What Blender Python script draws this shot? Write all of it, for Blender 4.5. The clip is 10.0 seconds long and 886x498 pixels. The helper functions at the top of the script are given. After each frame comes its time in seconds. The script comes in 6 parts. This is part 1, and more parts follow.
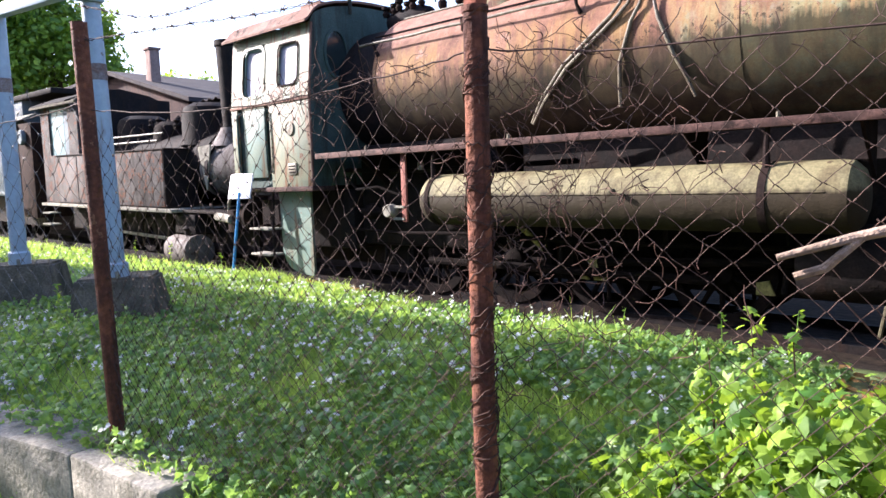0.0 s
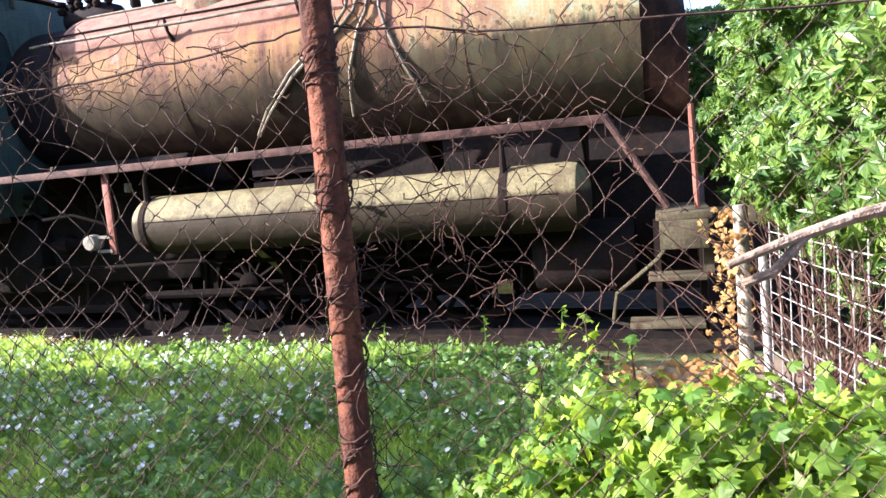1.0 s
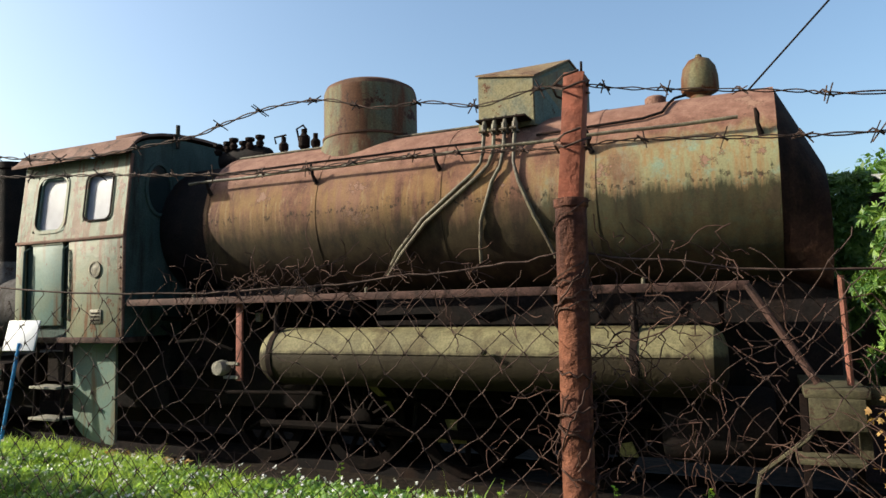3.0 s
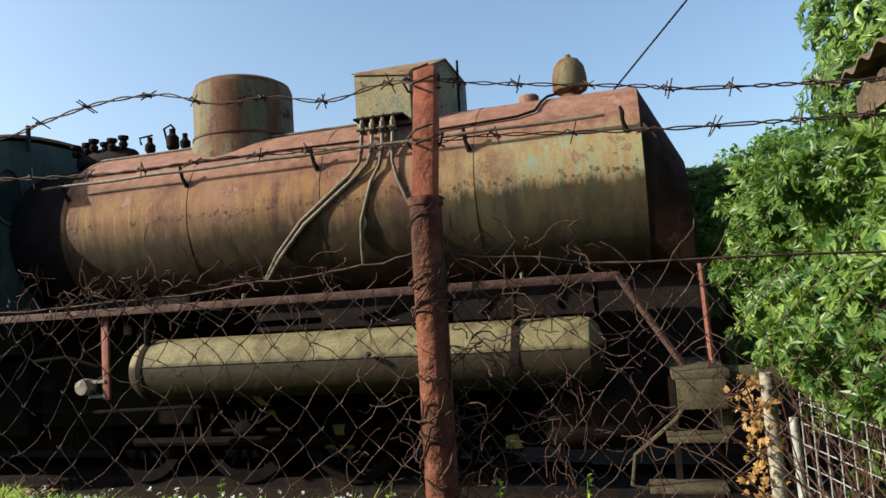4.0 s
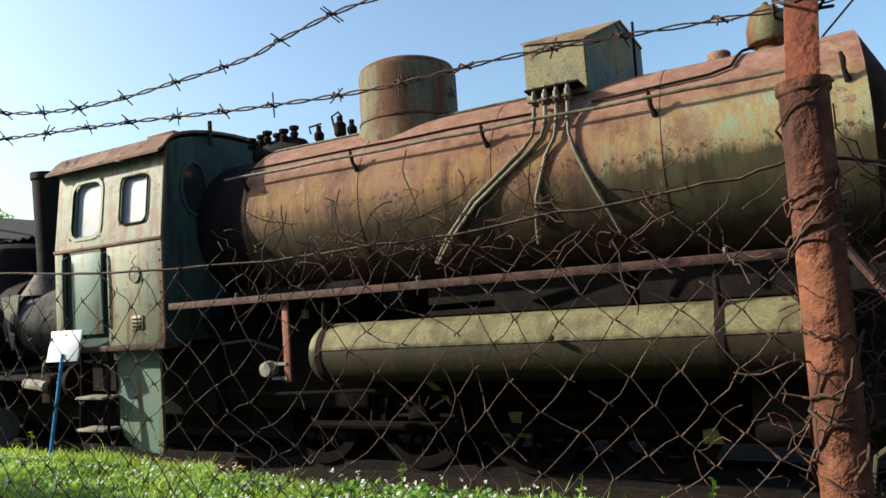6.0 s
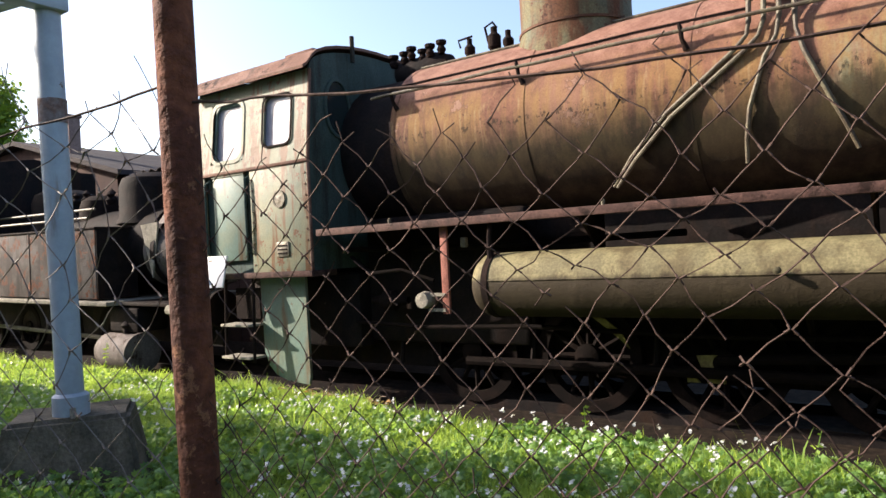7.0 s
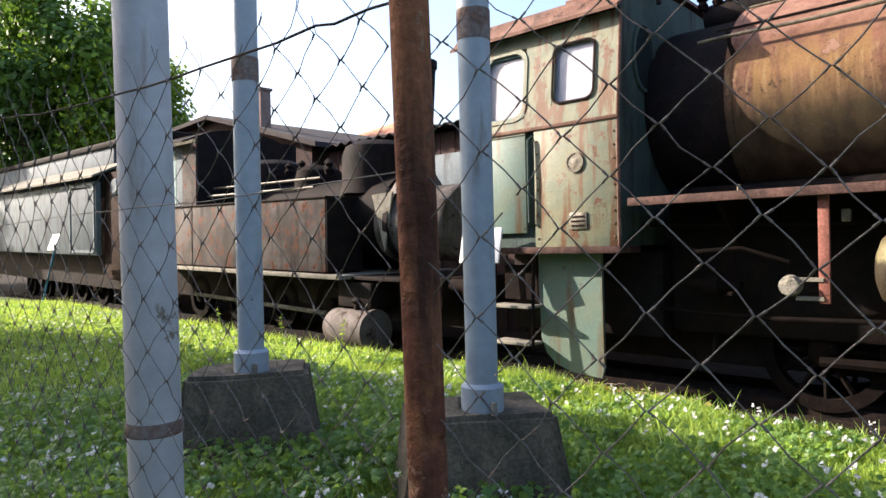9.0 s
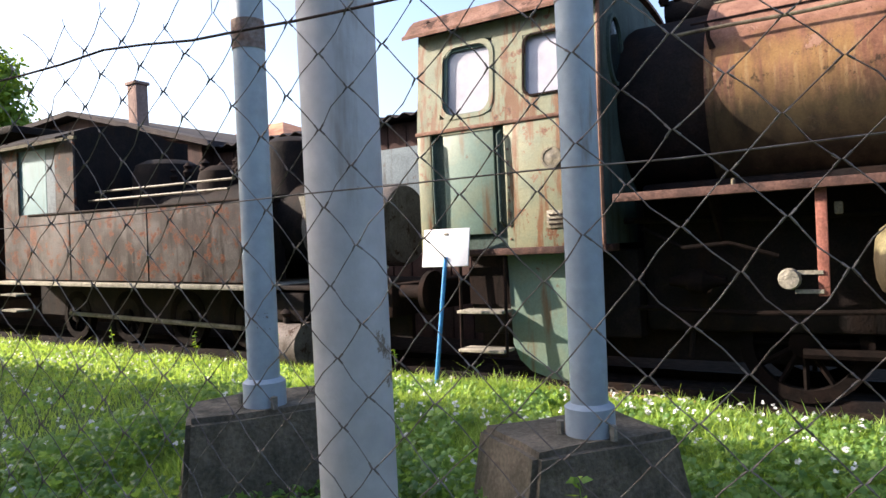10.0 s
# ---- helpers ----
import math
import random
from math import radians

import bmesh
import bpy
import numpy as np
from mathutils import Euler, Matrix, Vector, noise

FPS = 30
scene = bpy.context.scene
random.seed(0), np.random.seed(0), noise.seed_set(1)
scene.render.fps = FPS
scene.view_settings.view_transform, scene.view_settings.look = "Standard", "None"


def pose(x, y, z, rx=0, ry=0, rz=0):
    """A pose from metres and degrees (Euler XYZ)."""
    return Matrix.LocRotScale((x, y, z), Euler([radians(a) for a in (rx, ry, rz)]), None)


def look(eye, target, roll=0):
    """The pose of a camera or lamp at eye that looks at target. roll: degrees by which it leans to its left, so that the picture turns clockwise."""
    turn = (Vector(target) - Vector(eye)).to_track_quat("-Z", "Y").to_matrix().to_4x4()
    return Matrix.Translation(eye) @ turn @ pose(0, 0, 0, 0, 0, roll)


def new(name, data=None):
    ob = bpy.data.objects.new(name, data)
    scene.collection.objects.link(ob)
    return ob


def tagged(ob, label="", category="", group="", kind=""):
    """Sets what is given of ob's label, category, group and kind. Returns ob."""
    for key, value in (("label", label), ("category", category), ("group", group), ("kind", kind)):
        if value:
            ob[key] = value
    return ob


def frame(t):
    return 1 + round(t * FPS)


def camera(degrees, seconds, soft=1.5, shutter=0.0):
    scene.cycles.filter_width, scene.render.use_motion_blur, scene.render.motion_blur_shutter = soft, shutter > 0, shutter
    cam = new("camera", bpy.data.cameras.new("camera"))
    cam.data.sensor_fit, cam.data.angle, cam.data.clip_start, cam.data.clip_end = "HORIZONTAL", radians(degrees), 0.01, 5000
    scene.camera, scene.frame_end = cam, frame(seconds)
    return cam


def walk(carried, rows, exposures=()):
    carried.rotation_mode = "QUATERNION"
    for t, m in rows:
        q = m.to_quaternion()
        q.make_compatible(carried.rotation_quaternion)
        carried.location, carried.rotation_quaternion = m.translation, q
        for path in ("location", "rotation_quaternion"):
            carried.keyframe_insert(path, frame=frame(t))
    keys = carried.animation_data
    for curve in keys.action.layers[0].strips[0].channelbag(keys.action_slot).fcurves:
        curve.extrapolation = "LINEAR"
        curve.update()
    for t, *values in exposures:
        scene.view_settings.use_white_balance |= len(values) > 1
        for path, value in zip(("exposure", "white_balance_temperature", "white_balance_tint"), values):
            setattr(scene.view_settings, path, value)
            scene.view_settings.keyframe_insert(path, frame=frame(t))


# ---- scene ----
cam = camera(65.6, 10.0)
PATH = [
    (0, (2.143, -4.745, 1.28), (0.805, -3.272, 1.078), -1.9),
    (0.5, (1.915, -4.717, 1.284), (1.14, -2.902, 0.958), -1.5),
    (1, (1.698, -4.608, 1.297), (1.088, -2.715, 1.086), -4.8),
    (1.5, (1.578, -4.689, 1.423), (0.984, -2.779, 1.389), -2.6),
    (2, (1.496, -4.713, 1.468), (0.723, -2.871, 1.575), -2.4),
    (3.3, (1.459, -4.703, 1.47), (0.625, -2.891, 1.643), -1.1),
    (3.5, (1.466, -4.697, 1.47), (0.703, -2.855, 1.632), -1.5),
    (4, (1.497, -4.635, 1.476), (0.965, -2.714, 1.631), -3.8),
    (4.5, (1.51, -4.632, 1.47), (1.094, -2.68, 1.598), -4.2),
    (5, (1.449, -4.644, 1.462), (0.928, -2.715, 1.532), -4.6),
    (5.5, (1.348, -4.636, 1.419), (0.707, -2.742, 1.454), -3.9),
    (6, (1.147, -4.453, 1.422), (0.232, -2.682, 1.581), -4.1),
    (6.2, (1.02, -4.457, 1.42), (0.019, -2.727, 1.464), -3.4),
    (7.4, (-0.037, -4.266, 1.302), (-1.297, -2.714, 1.338), -1.9),
    (7.5, (-0.112, -4.274, 1.299), (-1.41, -2.753, 1.339), -1.2),
    (8, (-0.528, -4.428, 1.284), (-1.852, -2.931, 1.204), -1.5),
    (8.5, (-0.99, -4.571, 1.314), (-2.373, -3.127, 1.257), -2.4),
    (9, (-1.468, -4.642, 1.286), (-2.855, -3.202, 1.274), -1.2),
    (9.5, (-1.961, -4.795, 1.271), (-3.16, -3.195, 1.24), -1.0),
    (10, (-2.434, -4.806, 1.29), (-3.503, -3.115, 1.281), -2.6),
]
EXPOSURES = [
    (0, 2.1, 6000, 20), (0.8, 2.3, 6000, 20), (1.1, 2.3, 6000, 20), (1.6, 1.7, 6200, 14), (1.95, 0.85, 6700, 2), (3.5, 0.85, 6800, 4), (4.5, 0.92, 6800, 5), (5.0, 1.0, 6800, 1), (5.5, 1.2, 6800, 1), (6.0, 0.95, 6600, 0), (6.2, 0.92, 6600, 2), (7.2, 1.5, 6900, 15), (8.3, 1.55, 6900, 15), (10, 1.65, 6900, 15),
]
walk(cam, [(t, look(eye, target, roll)) for t, eye, target, roll in PATH], EXPOSURES)

# ---- world ----
SUN_WAY = Vector((2.3, 1.0, -1.22)).normalized()
world = bpy.data.worlds.new("world")
scene.world = world
world.use_nodes = True
wn = world.node_tree
sky = wn.nodes.new("ShaderNodeTexSky")
sky.sky_type = "NISHITA"
sky.sun_disc = False
sky.sun_elevation = radians(26.0)
sky.sun_rotation = radians(246.5)
sky.air_density = 1.0
sky.dust_density = 3.5
sky.ozone_density = 3.0
wn.nodes["Background"].inputs["Strength"].default_value = 0.15
wn.links.new(sky.outputs[0], wn.nodes["Background"].inputs["Color"])
sun = new("sun", bpy.data.lights.new("sun", "SUN"))
sun.data.energy = 5.0
sun.data.angle = radians(0.5)
sun.data.color = (1.0, 0.93, 0.82)
sun.matrix_world = look((0, 0, 30), Vector((0, 0, 30)) + SUN_WAY)


# ---- materials ----
def shader(name):
    m = bpy.data.materials.new(name)
    m.use_nodes = True
    return m, m.node_tree.nodes, m.node_tree.links, m.node_tree.nodes["Principled BSDF"]


def noise_at(nodes, links, scale, detail=6.0, stretch=(1, 1, 1), rough=0.6):
    co = nodes.new("ShaderNodeTexCoord")
    mp = nodes.new("ShaderNodeMapping")
    mp.inputs["Scale"].default_value = stretch
    nz = nodes.new("ShaderNodeTexNoise")
    nz.inputs["Scale"].default_value = scale
    nz.inputs["Detail"].default_value = detail
    nz.inputs["Roughness"].default_value = rough
    links.new(co.outputs["Object"], mp.inputs["Vector"])
    links.new(mp.outputs["Vector"], nz.inputs["Vector"])
    return nz.outputs["Fac"]


def ramp(nodes, links, fac, lo, hi):
    r = nodes.new("ShaderNodeMapRange")
    r.inputs["From Min"].default_value = lo
    r.inputs["From Max"].default_value = hi
    links.new(fac, r.inputs["Value"])
    return r.outputs["Result"]


def mix(nodes, links, fac, a, b):
    m = nodes.new("ShaderNodeMix")
    m.data_type = "RGBA"
    for sock, val in ((m.inputs[6], a), (m.inputs[7], b)):
        if isinstance(val, tuple):
            sock.default_value = (*val, 1)
        else:
            links.new(val, sock)
    if isinstance(fac, float):
        m.inputs[0].default_value = fac
    else:
        links.new(fac, m.inputs[0])
    return m.outputs[2]


def weathered(name, base, alt, grime, scale=4.0, alt_at=(0.45, 0.6), grime_at=(0.52, 0.7), streak=6.0, rough=0.8, metal=0.0, bump=0.25, fine=60.0, grain=(0.66, 1.16), chips=None, chip_at=0.6):
    """Paint or metal with patches of alt, runs of grime downwards and a fine grain."""
    m, nodes, links, bsdf = shader(name)
    a = ramp(nodes, links, noise_at(nodes, links, scale), *alt_at)
    g = ramp(nodes, links, noise_at(nodes, links, streak, 5.0, (1, 1, 0.14)), *grime_at)
    f = noise_at(nodes, links, fine, 4.0)
    c = mix(nodes, links, a, base, alt)
    c = mix(nodes, links, g, c, grime)
    if chips:
        k = noise_at(nodes, links, 5.5, 11.0, rough=0.74)
        c = mix(nodes, links, ramp(nodes, links, k, chip_at, chip_at + 0.015), c, chips)
        c = mix(nodes, links, ramp(nodes, links, k, chip_at + 0.035, chip_at + 0.06), c, tuple(0.45 * v for v in chips))
    dark = mix(nodes, links, ramp(nodes, links, f, 0.35, 0.75), (grain[0],) * 3, (grain[1],) * 3)
    mul = nodes.new("ShaderNodeMix")
    mul.data_type, mul.blend_type = "RGBA", "MULTIPLY"
    mul.inputs[0].default_value = 1.0
    links.new(c, mul.inputs[6])
    links.new(dark, mul.inputs[7])
    links.new(mul.outputs[2], bsdf.inputs["Base Color"])
    bsdf.inputs["Roughness"].default_value = rough
    bsdf.inputs["Metallic"].default_value = metal
    bsdf.inputs["Specular IOR Level"].default_value = 0.05 if max(base) < 0.035 else 0.16 if rough >= 0.7 else 0.35
    b = nodes.new("ShaderNodeBump")
    b.inputs["Strength"].default_value = bump
    b.inputs["Distance"].default_value = 0.01
    add = nodes.new("ShaderNodeMath")
    links.new(a, add.inputs[0])
    links.new(f, add.inputs[1])
    links.new(add.outputs[0], b.inputs["Height"])
    links.new(b.outputs["Normal"], bsdf.inputs["Normal"])
    return m


def boiler_paint():
    """Rust-red lagging with ochre runs, faded green towards the front and a mossy band low down, deepened with painted
    shade.
    """
    m, nodes, links, bsdf = shader("boiler_rust")
    co = nodes.new("ShaderNodeTexCoord")
    sep = nodes.new("ShaderNodeSeparateXYZ")
    links.new(co.outputs["Object"], sep.inputs[0])
    big = noise_at(nodes, links, 1.6, 7.0)
    mid = noise_at(nodes, links, 7.0, 9.0, rough=0.7)
    runs = noise_at(nodes, links, 9.0, 6.0, (1, 1, 0.08))
    runs2 = noise_at(nodes, links, 26.0, 4.0, (1, 1, 0.06))
    flakes = noise_at(nodes, links, 4.2, 11.0, rough=0.72)
    fine = noise_at(nodes, links, 70.0, 6.0, rough=0.7)
    height = sep.outputs[2]

    def math(op, a, b=0.0):
        n = nodes.new("ShaderNodeMath")
        n.operation = op
        for i, v in enumerate((a, b)):
            if isinstance(v, float):
                n.inputs[i].default_value = v
            else:
                links.new(v, n.inputs[i])
        return n.outputs[0]

    c = mix(nodes, links, ramp(nodes, links, mid, 0.36, 0.64), (0.088, 0.038, 0.026), (0.195, 0.092, 0.060))
    c = mix(nodes, links, ramp(nodes, links, big, 0.42, 0.66), c, (0.225, 0.118, 0.080))
    # dusty pink primer along the top
    top = ramp(nodes, links, math("ADD", height, math("MULTIPLY", math("SUBTRACT", mid, 0.5), 0.3)), 2.62, 2.80)
    c = mix(nodes, links, math("MULTIPLY", top, 0.75), c, mix(nodes, links, ramp(nodes, links, mid, 0.4, 0.62), (0.17, 0.085, 0.064), (0.265, 0.15, 0.115)))
    # ochre runs on the flank
    flank = math("MULTIPLY", ramp(nodes, links, height, 2.74, 2.5), ramp(nodes, links, height, 2.0, 2.3))
    c = mix(nodes, links, math("MULTIPLY", math("MULTIPLY", ramp(nodes, links, runs, 0.47, 0.62), flank), 0.8), c, (0.235, 0.138, 0.056))
    c = mix(nodes, links, math("MULTIPLY", math("MULTIPLY", ramp(nodes, links, runs2, 0.57, 0.66), flank), 0.6), c, (0.26, 0.175, 0.095))
    # faded green-yellow paint left on the front course, under the rail only
    wob = math("MULTIPLY", math("SUBTRACT", runs, 0.5), 1.6)
    wobx = math("MULTIPLY", math("SUBTRACT", big, 0.5), 2.4)
    gx = ramp(nodes, links, math("ADD", math("ADD", sep.outputs[0], wobx), wob), -0.1, 0.9)
    gz = ramp(nodes, links, math("ADD", height, math("MULTIPLY", wob, 0.3)), 2.74, 2.6)
    pale = mix(nodes, links, ramp(nodes, links, runs2, 0.42, 0.6), (0.235, 0.222, 0.125), (0.255, 0.165, 0.085))
    pale = mix(nodes, links, ramp(nodes, links, mid, 0.52, 0.62), pale, (0.195, 0.245, 0.18))
    c = mix(nodes, links, math("MULTIPLY", gx, gz), c, pale)
    # flaked scales of paint with dark rims
    c = mix(nodes, links, math("MULTIPLY", ramp(nodes, links, flakes, 0.60, 0.61), 0.7), c, (0.075, 0.036, 0.024))
    c = mix(nodes, links, math("MULTIPLY", ramp(nodes, links, flakes, 0.615, 0.63), 0.9), c, (0.26, 0.15, 0.11))
    # mossy soot and painted shade low down: ragged line on front course, soft behind
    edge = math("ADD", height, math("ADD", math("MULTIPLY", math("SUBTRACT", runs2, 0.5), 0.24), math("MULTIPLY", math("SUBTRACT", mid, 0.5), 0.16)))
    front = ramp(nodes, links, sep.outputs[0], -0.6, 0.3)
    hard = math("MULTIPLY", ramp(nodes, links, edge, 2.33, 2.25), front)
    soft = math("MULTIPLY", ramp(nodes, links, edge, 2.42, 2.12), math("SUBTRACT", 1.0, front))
    moss_shade = mix(nodes, links, ramp(nodes, links, runs, 0.4, 0.62), (0.012, 0.013, 0.008), (0.040, 0.034, 0.017))
    c = mix(nodes, links, math("MULTIPLY", math("ADD", hard, soft), 0.9), c, moss_shade)
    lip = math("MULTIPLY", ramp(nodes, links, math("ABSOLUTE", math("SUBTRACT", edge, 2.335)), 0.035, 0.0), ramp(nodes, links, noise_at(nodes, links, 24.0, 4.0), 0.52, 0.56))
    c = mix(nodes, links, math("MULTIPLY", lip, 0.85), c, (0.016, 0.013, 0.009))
    # pitted spots
    spots = ramp(nodes, links, noise_at(nodes, links, 21.0, 5.0), 0.66, 0.69)
    c = mix(nodes, links, math("MULTIPLY", spots, 0.7), c, (0.075, 0.038, 0.026))
    grain = mix(nodes, links, ramp(nodes, links, fine, 0.3, 0.75), (0.75, 0.74, 0.72), (1.15, 1.14, 1.12))
    mul = nodes.new("ShaderNodeMix")
    mul.data_type, mul.blend_type = "RGBA", "MULTIPLY"
    mul.inputs[0].default_value = 1.0
    links.new(c, mul.inputs[6])
    links.new(grain, mul.inputs[7])
    links.new(mul.outputs[2], bsdf.inputs["Base Color"])
    bsdf.inputs["Roughness"].default_value = 0.78
    bsdf.inputs["Specular IOR Level"].default_value = 0.15
    b = nodes.new("ShaderNodeBump")
    b.inputs["Strength"].default_value = 0.35
    b.inputs["Distance"].default_value = 0.012
    links.new(math("ADD", math("ADD", mid, math("MULTIPLY", ramp(nodes, links, flakes, 0.60, 0.63), 0.5)), math("MULTIPLY", fine, 0.5)), b.inputs["Height"])
    links.new(b.outputs["Normal"], bsdf.inputs["Normal"])
    return m


def leafy(name, dark, light, rough=0.45, through_light=0.35):
    """Leaves that differ from one another and let some light through."""
    m, nodes, links, bsdf = shader(name)
    geo = nodes.new("ShaderNodeNewGeometry")
    c = mix(nodes, links, geo.outputs["Random Per Island"], dark, light)
    c = mix(nodes, links, ramp(nodes, links, noise_at(nodes, links, 2.2, 3.0), 0.35, 0.7), c, tuple(0.75 * v for v in dark))
    links.new(c, bsdf.inputs["Base Color"])
    bsdf.inputs["Roughness"].default_value = rough
    bsdf.inputs["Specular IOR Level"].default_value = 0.35
    tr = nodes.new("ShaderNodeBsdfTranslucent")
    bright = mix(nodes, links, 0.5, c, (light[0] * 1.3, light[1] * 1.3, light[2] * 0.6))
    links.new(bright, tr.inputs["Color"])
    ms = nodes.new("ShaderNodeMixShader")
    ms.inputs[0].default_value = through_light
    links.new(bsdf.outputs[0], ms.inputs[1])
    links.new(tr.outputs[0], ms.inputs[2])
    links.new(ms.outputs[0], nodes["Material Output"].inputs["Surface"])
    return m


def plain(name, col, rough=0.6, metal=0.0):
    return weathered(name, col, tuple(v * 0.82 for v in col), tuple(v * 0.6 for v in col), scale=9, rough=rough, metal=metal, bump=0.1)


def reservoir_paint():
    """Olive-grey paint, dark brown below the seam."""
    m = weathered("tank_olive_grey", (0.19, 0.165, 0.088), (0.14, 0.122, 0.068), (0.088, 0.068, 0.036), scale=6, chips=(0.085, 0.06, 0.035), chip_at=0.62, grime_at=(0.48, 0.68), streak=6, rough=0.75)
    nodes, links = m.node_tree.nodes, m.node_tree.links
    bsdf = nodes["Principled BSDF"]
    old = bsdf.inputs["Base Color"].links[0].from_socket
    co = nodes.new("ShaderNodeTexCoord")
    sep = nodes.new("ShaderNodeSeparateXYZ")
    links.new(co.outputs["Object"], sep.inputs[0])
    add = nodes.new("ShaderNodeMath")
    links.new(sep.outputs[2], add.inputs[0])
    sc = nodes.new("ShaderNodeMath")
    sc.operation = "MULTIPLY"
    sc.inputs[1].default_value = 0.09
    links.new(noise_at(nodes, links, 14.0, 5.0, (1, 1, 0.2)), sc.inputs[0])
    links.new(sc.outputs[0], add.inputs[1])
    below_seam = ramp(nodes, links, add.outputs[0], 1.20, 1.165)
    links.new(mix(nodes, links, below_seam, old, mix(nodes, links, noise_at(nodes, links, 9.0, 5.0), (0.015, 0.011, 0.007), (0.038, 0.028, 0.015))), bsdf.inputs["Base Color"])
    return m


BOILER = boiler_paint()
CREAM = weathered("cab_cream_paint", (0.18, 0.178, 0.11), (0.138, 0.158, 0.108), (0.135, 0.062, 0.026), scale=5, alt_at=(0.4, 0.62), grime_at=(0.51, 0.60), streak=11, rough=0.6, chips=(0.15, 0.062, 0.03), chip_at=0.575, grain=(0.86, 1.07))
TEAL = weathered("door_teal_paint", (0.105, 0.165, 0.138), (0.125, 0.165, 0.125), (0.115, 0.078, 0.042), scale=4, grime_at=(0.57, 0.7), streak=7, rough=0.55, chips=(0.10, 0.05, 0.03), chip_at=0.63, grain=(0.86, 1.07), bump=0.1)
DARK_TEAL = weathered("cab_dark_green", (0.045, 0.072, 0.064), (0.062, 0.09, 0.078), (0.026, 0.021, 0.014), scale=4, rough=0.7)
ROOF_RUST = weathered("roof_rust", (0.165, 0.085, 0.060), (0.22, 0.125, 0.095), (0.085, 0.05, 0.038), scale=5, streak=5, chips=(0.10, 0.05, 0.035), chip_at=0.57)
DOME = weathered("dome_olive", (0.130, 0.115, 0.062), (0.105, 0.108, 0.070), (0.100, 0.042, 0.020), scale=3, grime_at=(0.45, 0.58), streak=5, rough=0.75, chips=(0.085, 0.034, 0.018), chip_at=0.57)
DOME_TOP = weathered("dome_top_rust", (0.095, 0.045, 0.028), (0.130, 0.070, 0.042), (0.045, 0.026, 0.018), scale=6)
HOOD = weathered("hood_green", (0.225, 0.192, 0.108), (0.163, 0.160, 0.112), (0.170, 0.088, 0.040), scale=5, grime_at=(0.52, 0.66), streak=7, rough=0.7, chips=(0.13, 0.06, 0.03), chip_at=0.59)
HOOD_DARK = weathered("hood_side_green", (0.115, 0.155, 0.13), (0.15, 0.17, 0.13), (0.12, 0.09, 0.055), scale=4, rough=0.7, chips=(0.08, 0.045, 0.028), chip_at=0.6)
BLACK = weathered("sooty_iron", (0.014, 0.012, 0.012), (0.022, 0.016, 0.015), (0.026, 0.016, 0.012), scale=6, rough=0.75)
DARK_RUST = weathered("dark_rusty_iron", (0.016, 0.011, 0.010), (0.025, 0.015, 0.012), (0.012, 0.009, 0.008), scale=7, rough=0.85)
WARM_RUST = weathered("rusty_plate", (0.030, 0.016, 0.013), (0.05, 0.026, 0.018), (0.018, 0.012, 0.010), scale=7, rough=0.85)
LID_TAN = weathered("lid_tan_rust", (0.235, 0.165, 0.095), (0.185, 0.115, 0.065), (0.12, 0.06, 0.035), scale=5, streak=5, rough=0.75, chips=(0.11, 0.05, 0.03), chip_at=0.6)
BEAM = weathered("beam_red_rust", (0.070, 0.038, 0.032), (0.105, 0.056, 0.046), (0.036, 0.022, 0.020), scale=9, rough=0.8, chips=(0.04, 0.02, 0.016), chip_at=0.58)
PINK = weathered("red_lead_paint", (0.289, 0.111, 0.085), (0.238, 0.093, 0.068), (0.119, 0.051, 0.034), scale=9, rough=0.7)
# sooty running-gear iron, darkened further to carry the shade under the engines
SHADED_SOOT = weathered("shaded_soot", (0.008, 0.006, 0.0055), (0.012, 0.008, 0.007), (0.006, 0.005, 0.005), scale=7, rough=0.9)
TANK = reservoir_paint()
SMOKE_GREY = weathered("bleached_iron", (0.15, 0.128, 0.12), (0.095, 0.08, 0.073), (0.056, 0.040, 0.032), scale=4, rough=0.8, chips=(0.06, 0.035, 0.026), chip_at=0.57)
PIPE = weathered("pipe_grey", (0.13, 0.112, 0.07), (0.085, 0.062, 0.04), (0.05, 0.034, 0.024), scale=14, rough=0.6)
SUN_PATCH_PAINT = weathered("sun_patch_yellow", (0.30, 0.265, 0.10), (0.22, 0.19, 0.075), (0.10, 0.08, 0.04), scale=9, rough=0.8)
OLIVE = weathered("step_olive", (0.082, 0.072, 0.043), (0.06, 0.052, 0.032), (0.05, 0.038, 0.025), scale=8, rough=0.85, chips=(0.06, 0.035, 0.024), chip_at=0.56)
PLATE = weathered("cast_plate", (0.14, 0.125, 0.10), (0.2, 0.17, 0.12), (0.08, 0.07, 0.05), scale=20, rough=0.5, metal=0.3)
POST_RUST = weathered("post_rust", (0.165, 0.062, 0.036), (0.090, 0.035, 0.024), (0.050, 0.022, 0.017), scale=11, alt_at=(0.42, 0.58), grime_at=(0.53, 0.66), streak=14, rough=0.85, bump=0.6, chips=(0.22, 0.105, 0.062), chip_at=0.6)
POST_BLOTCH = weathered("post_orange_rust", (0.27, 0.115, 0.062), (0.15, 0.058, 0.038), (0.07, 0.032, 0.024), scale=7, alt_at=(0.45, 0.56), grime_at=(0.55, 0.64), streak=9, rough=0.85, bump=0.6, chips=(0.30, 0.18, 0.12), chip_at=0.6)
POST_RED = weathered("post_red_oxide", (0.255, 0.081, 0.051), (0.204, 0.068, 0.043), (0.102, 0.043, 0.025), scale=12, rough=0.75)
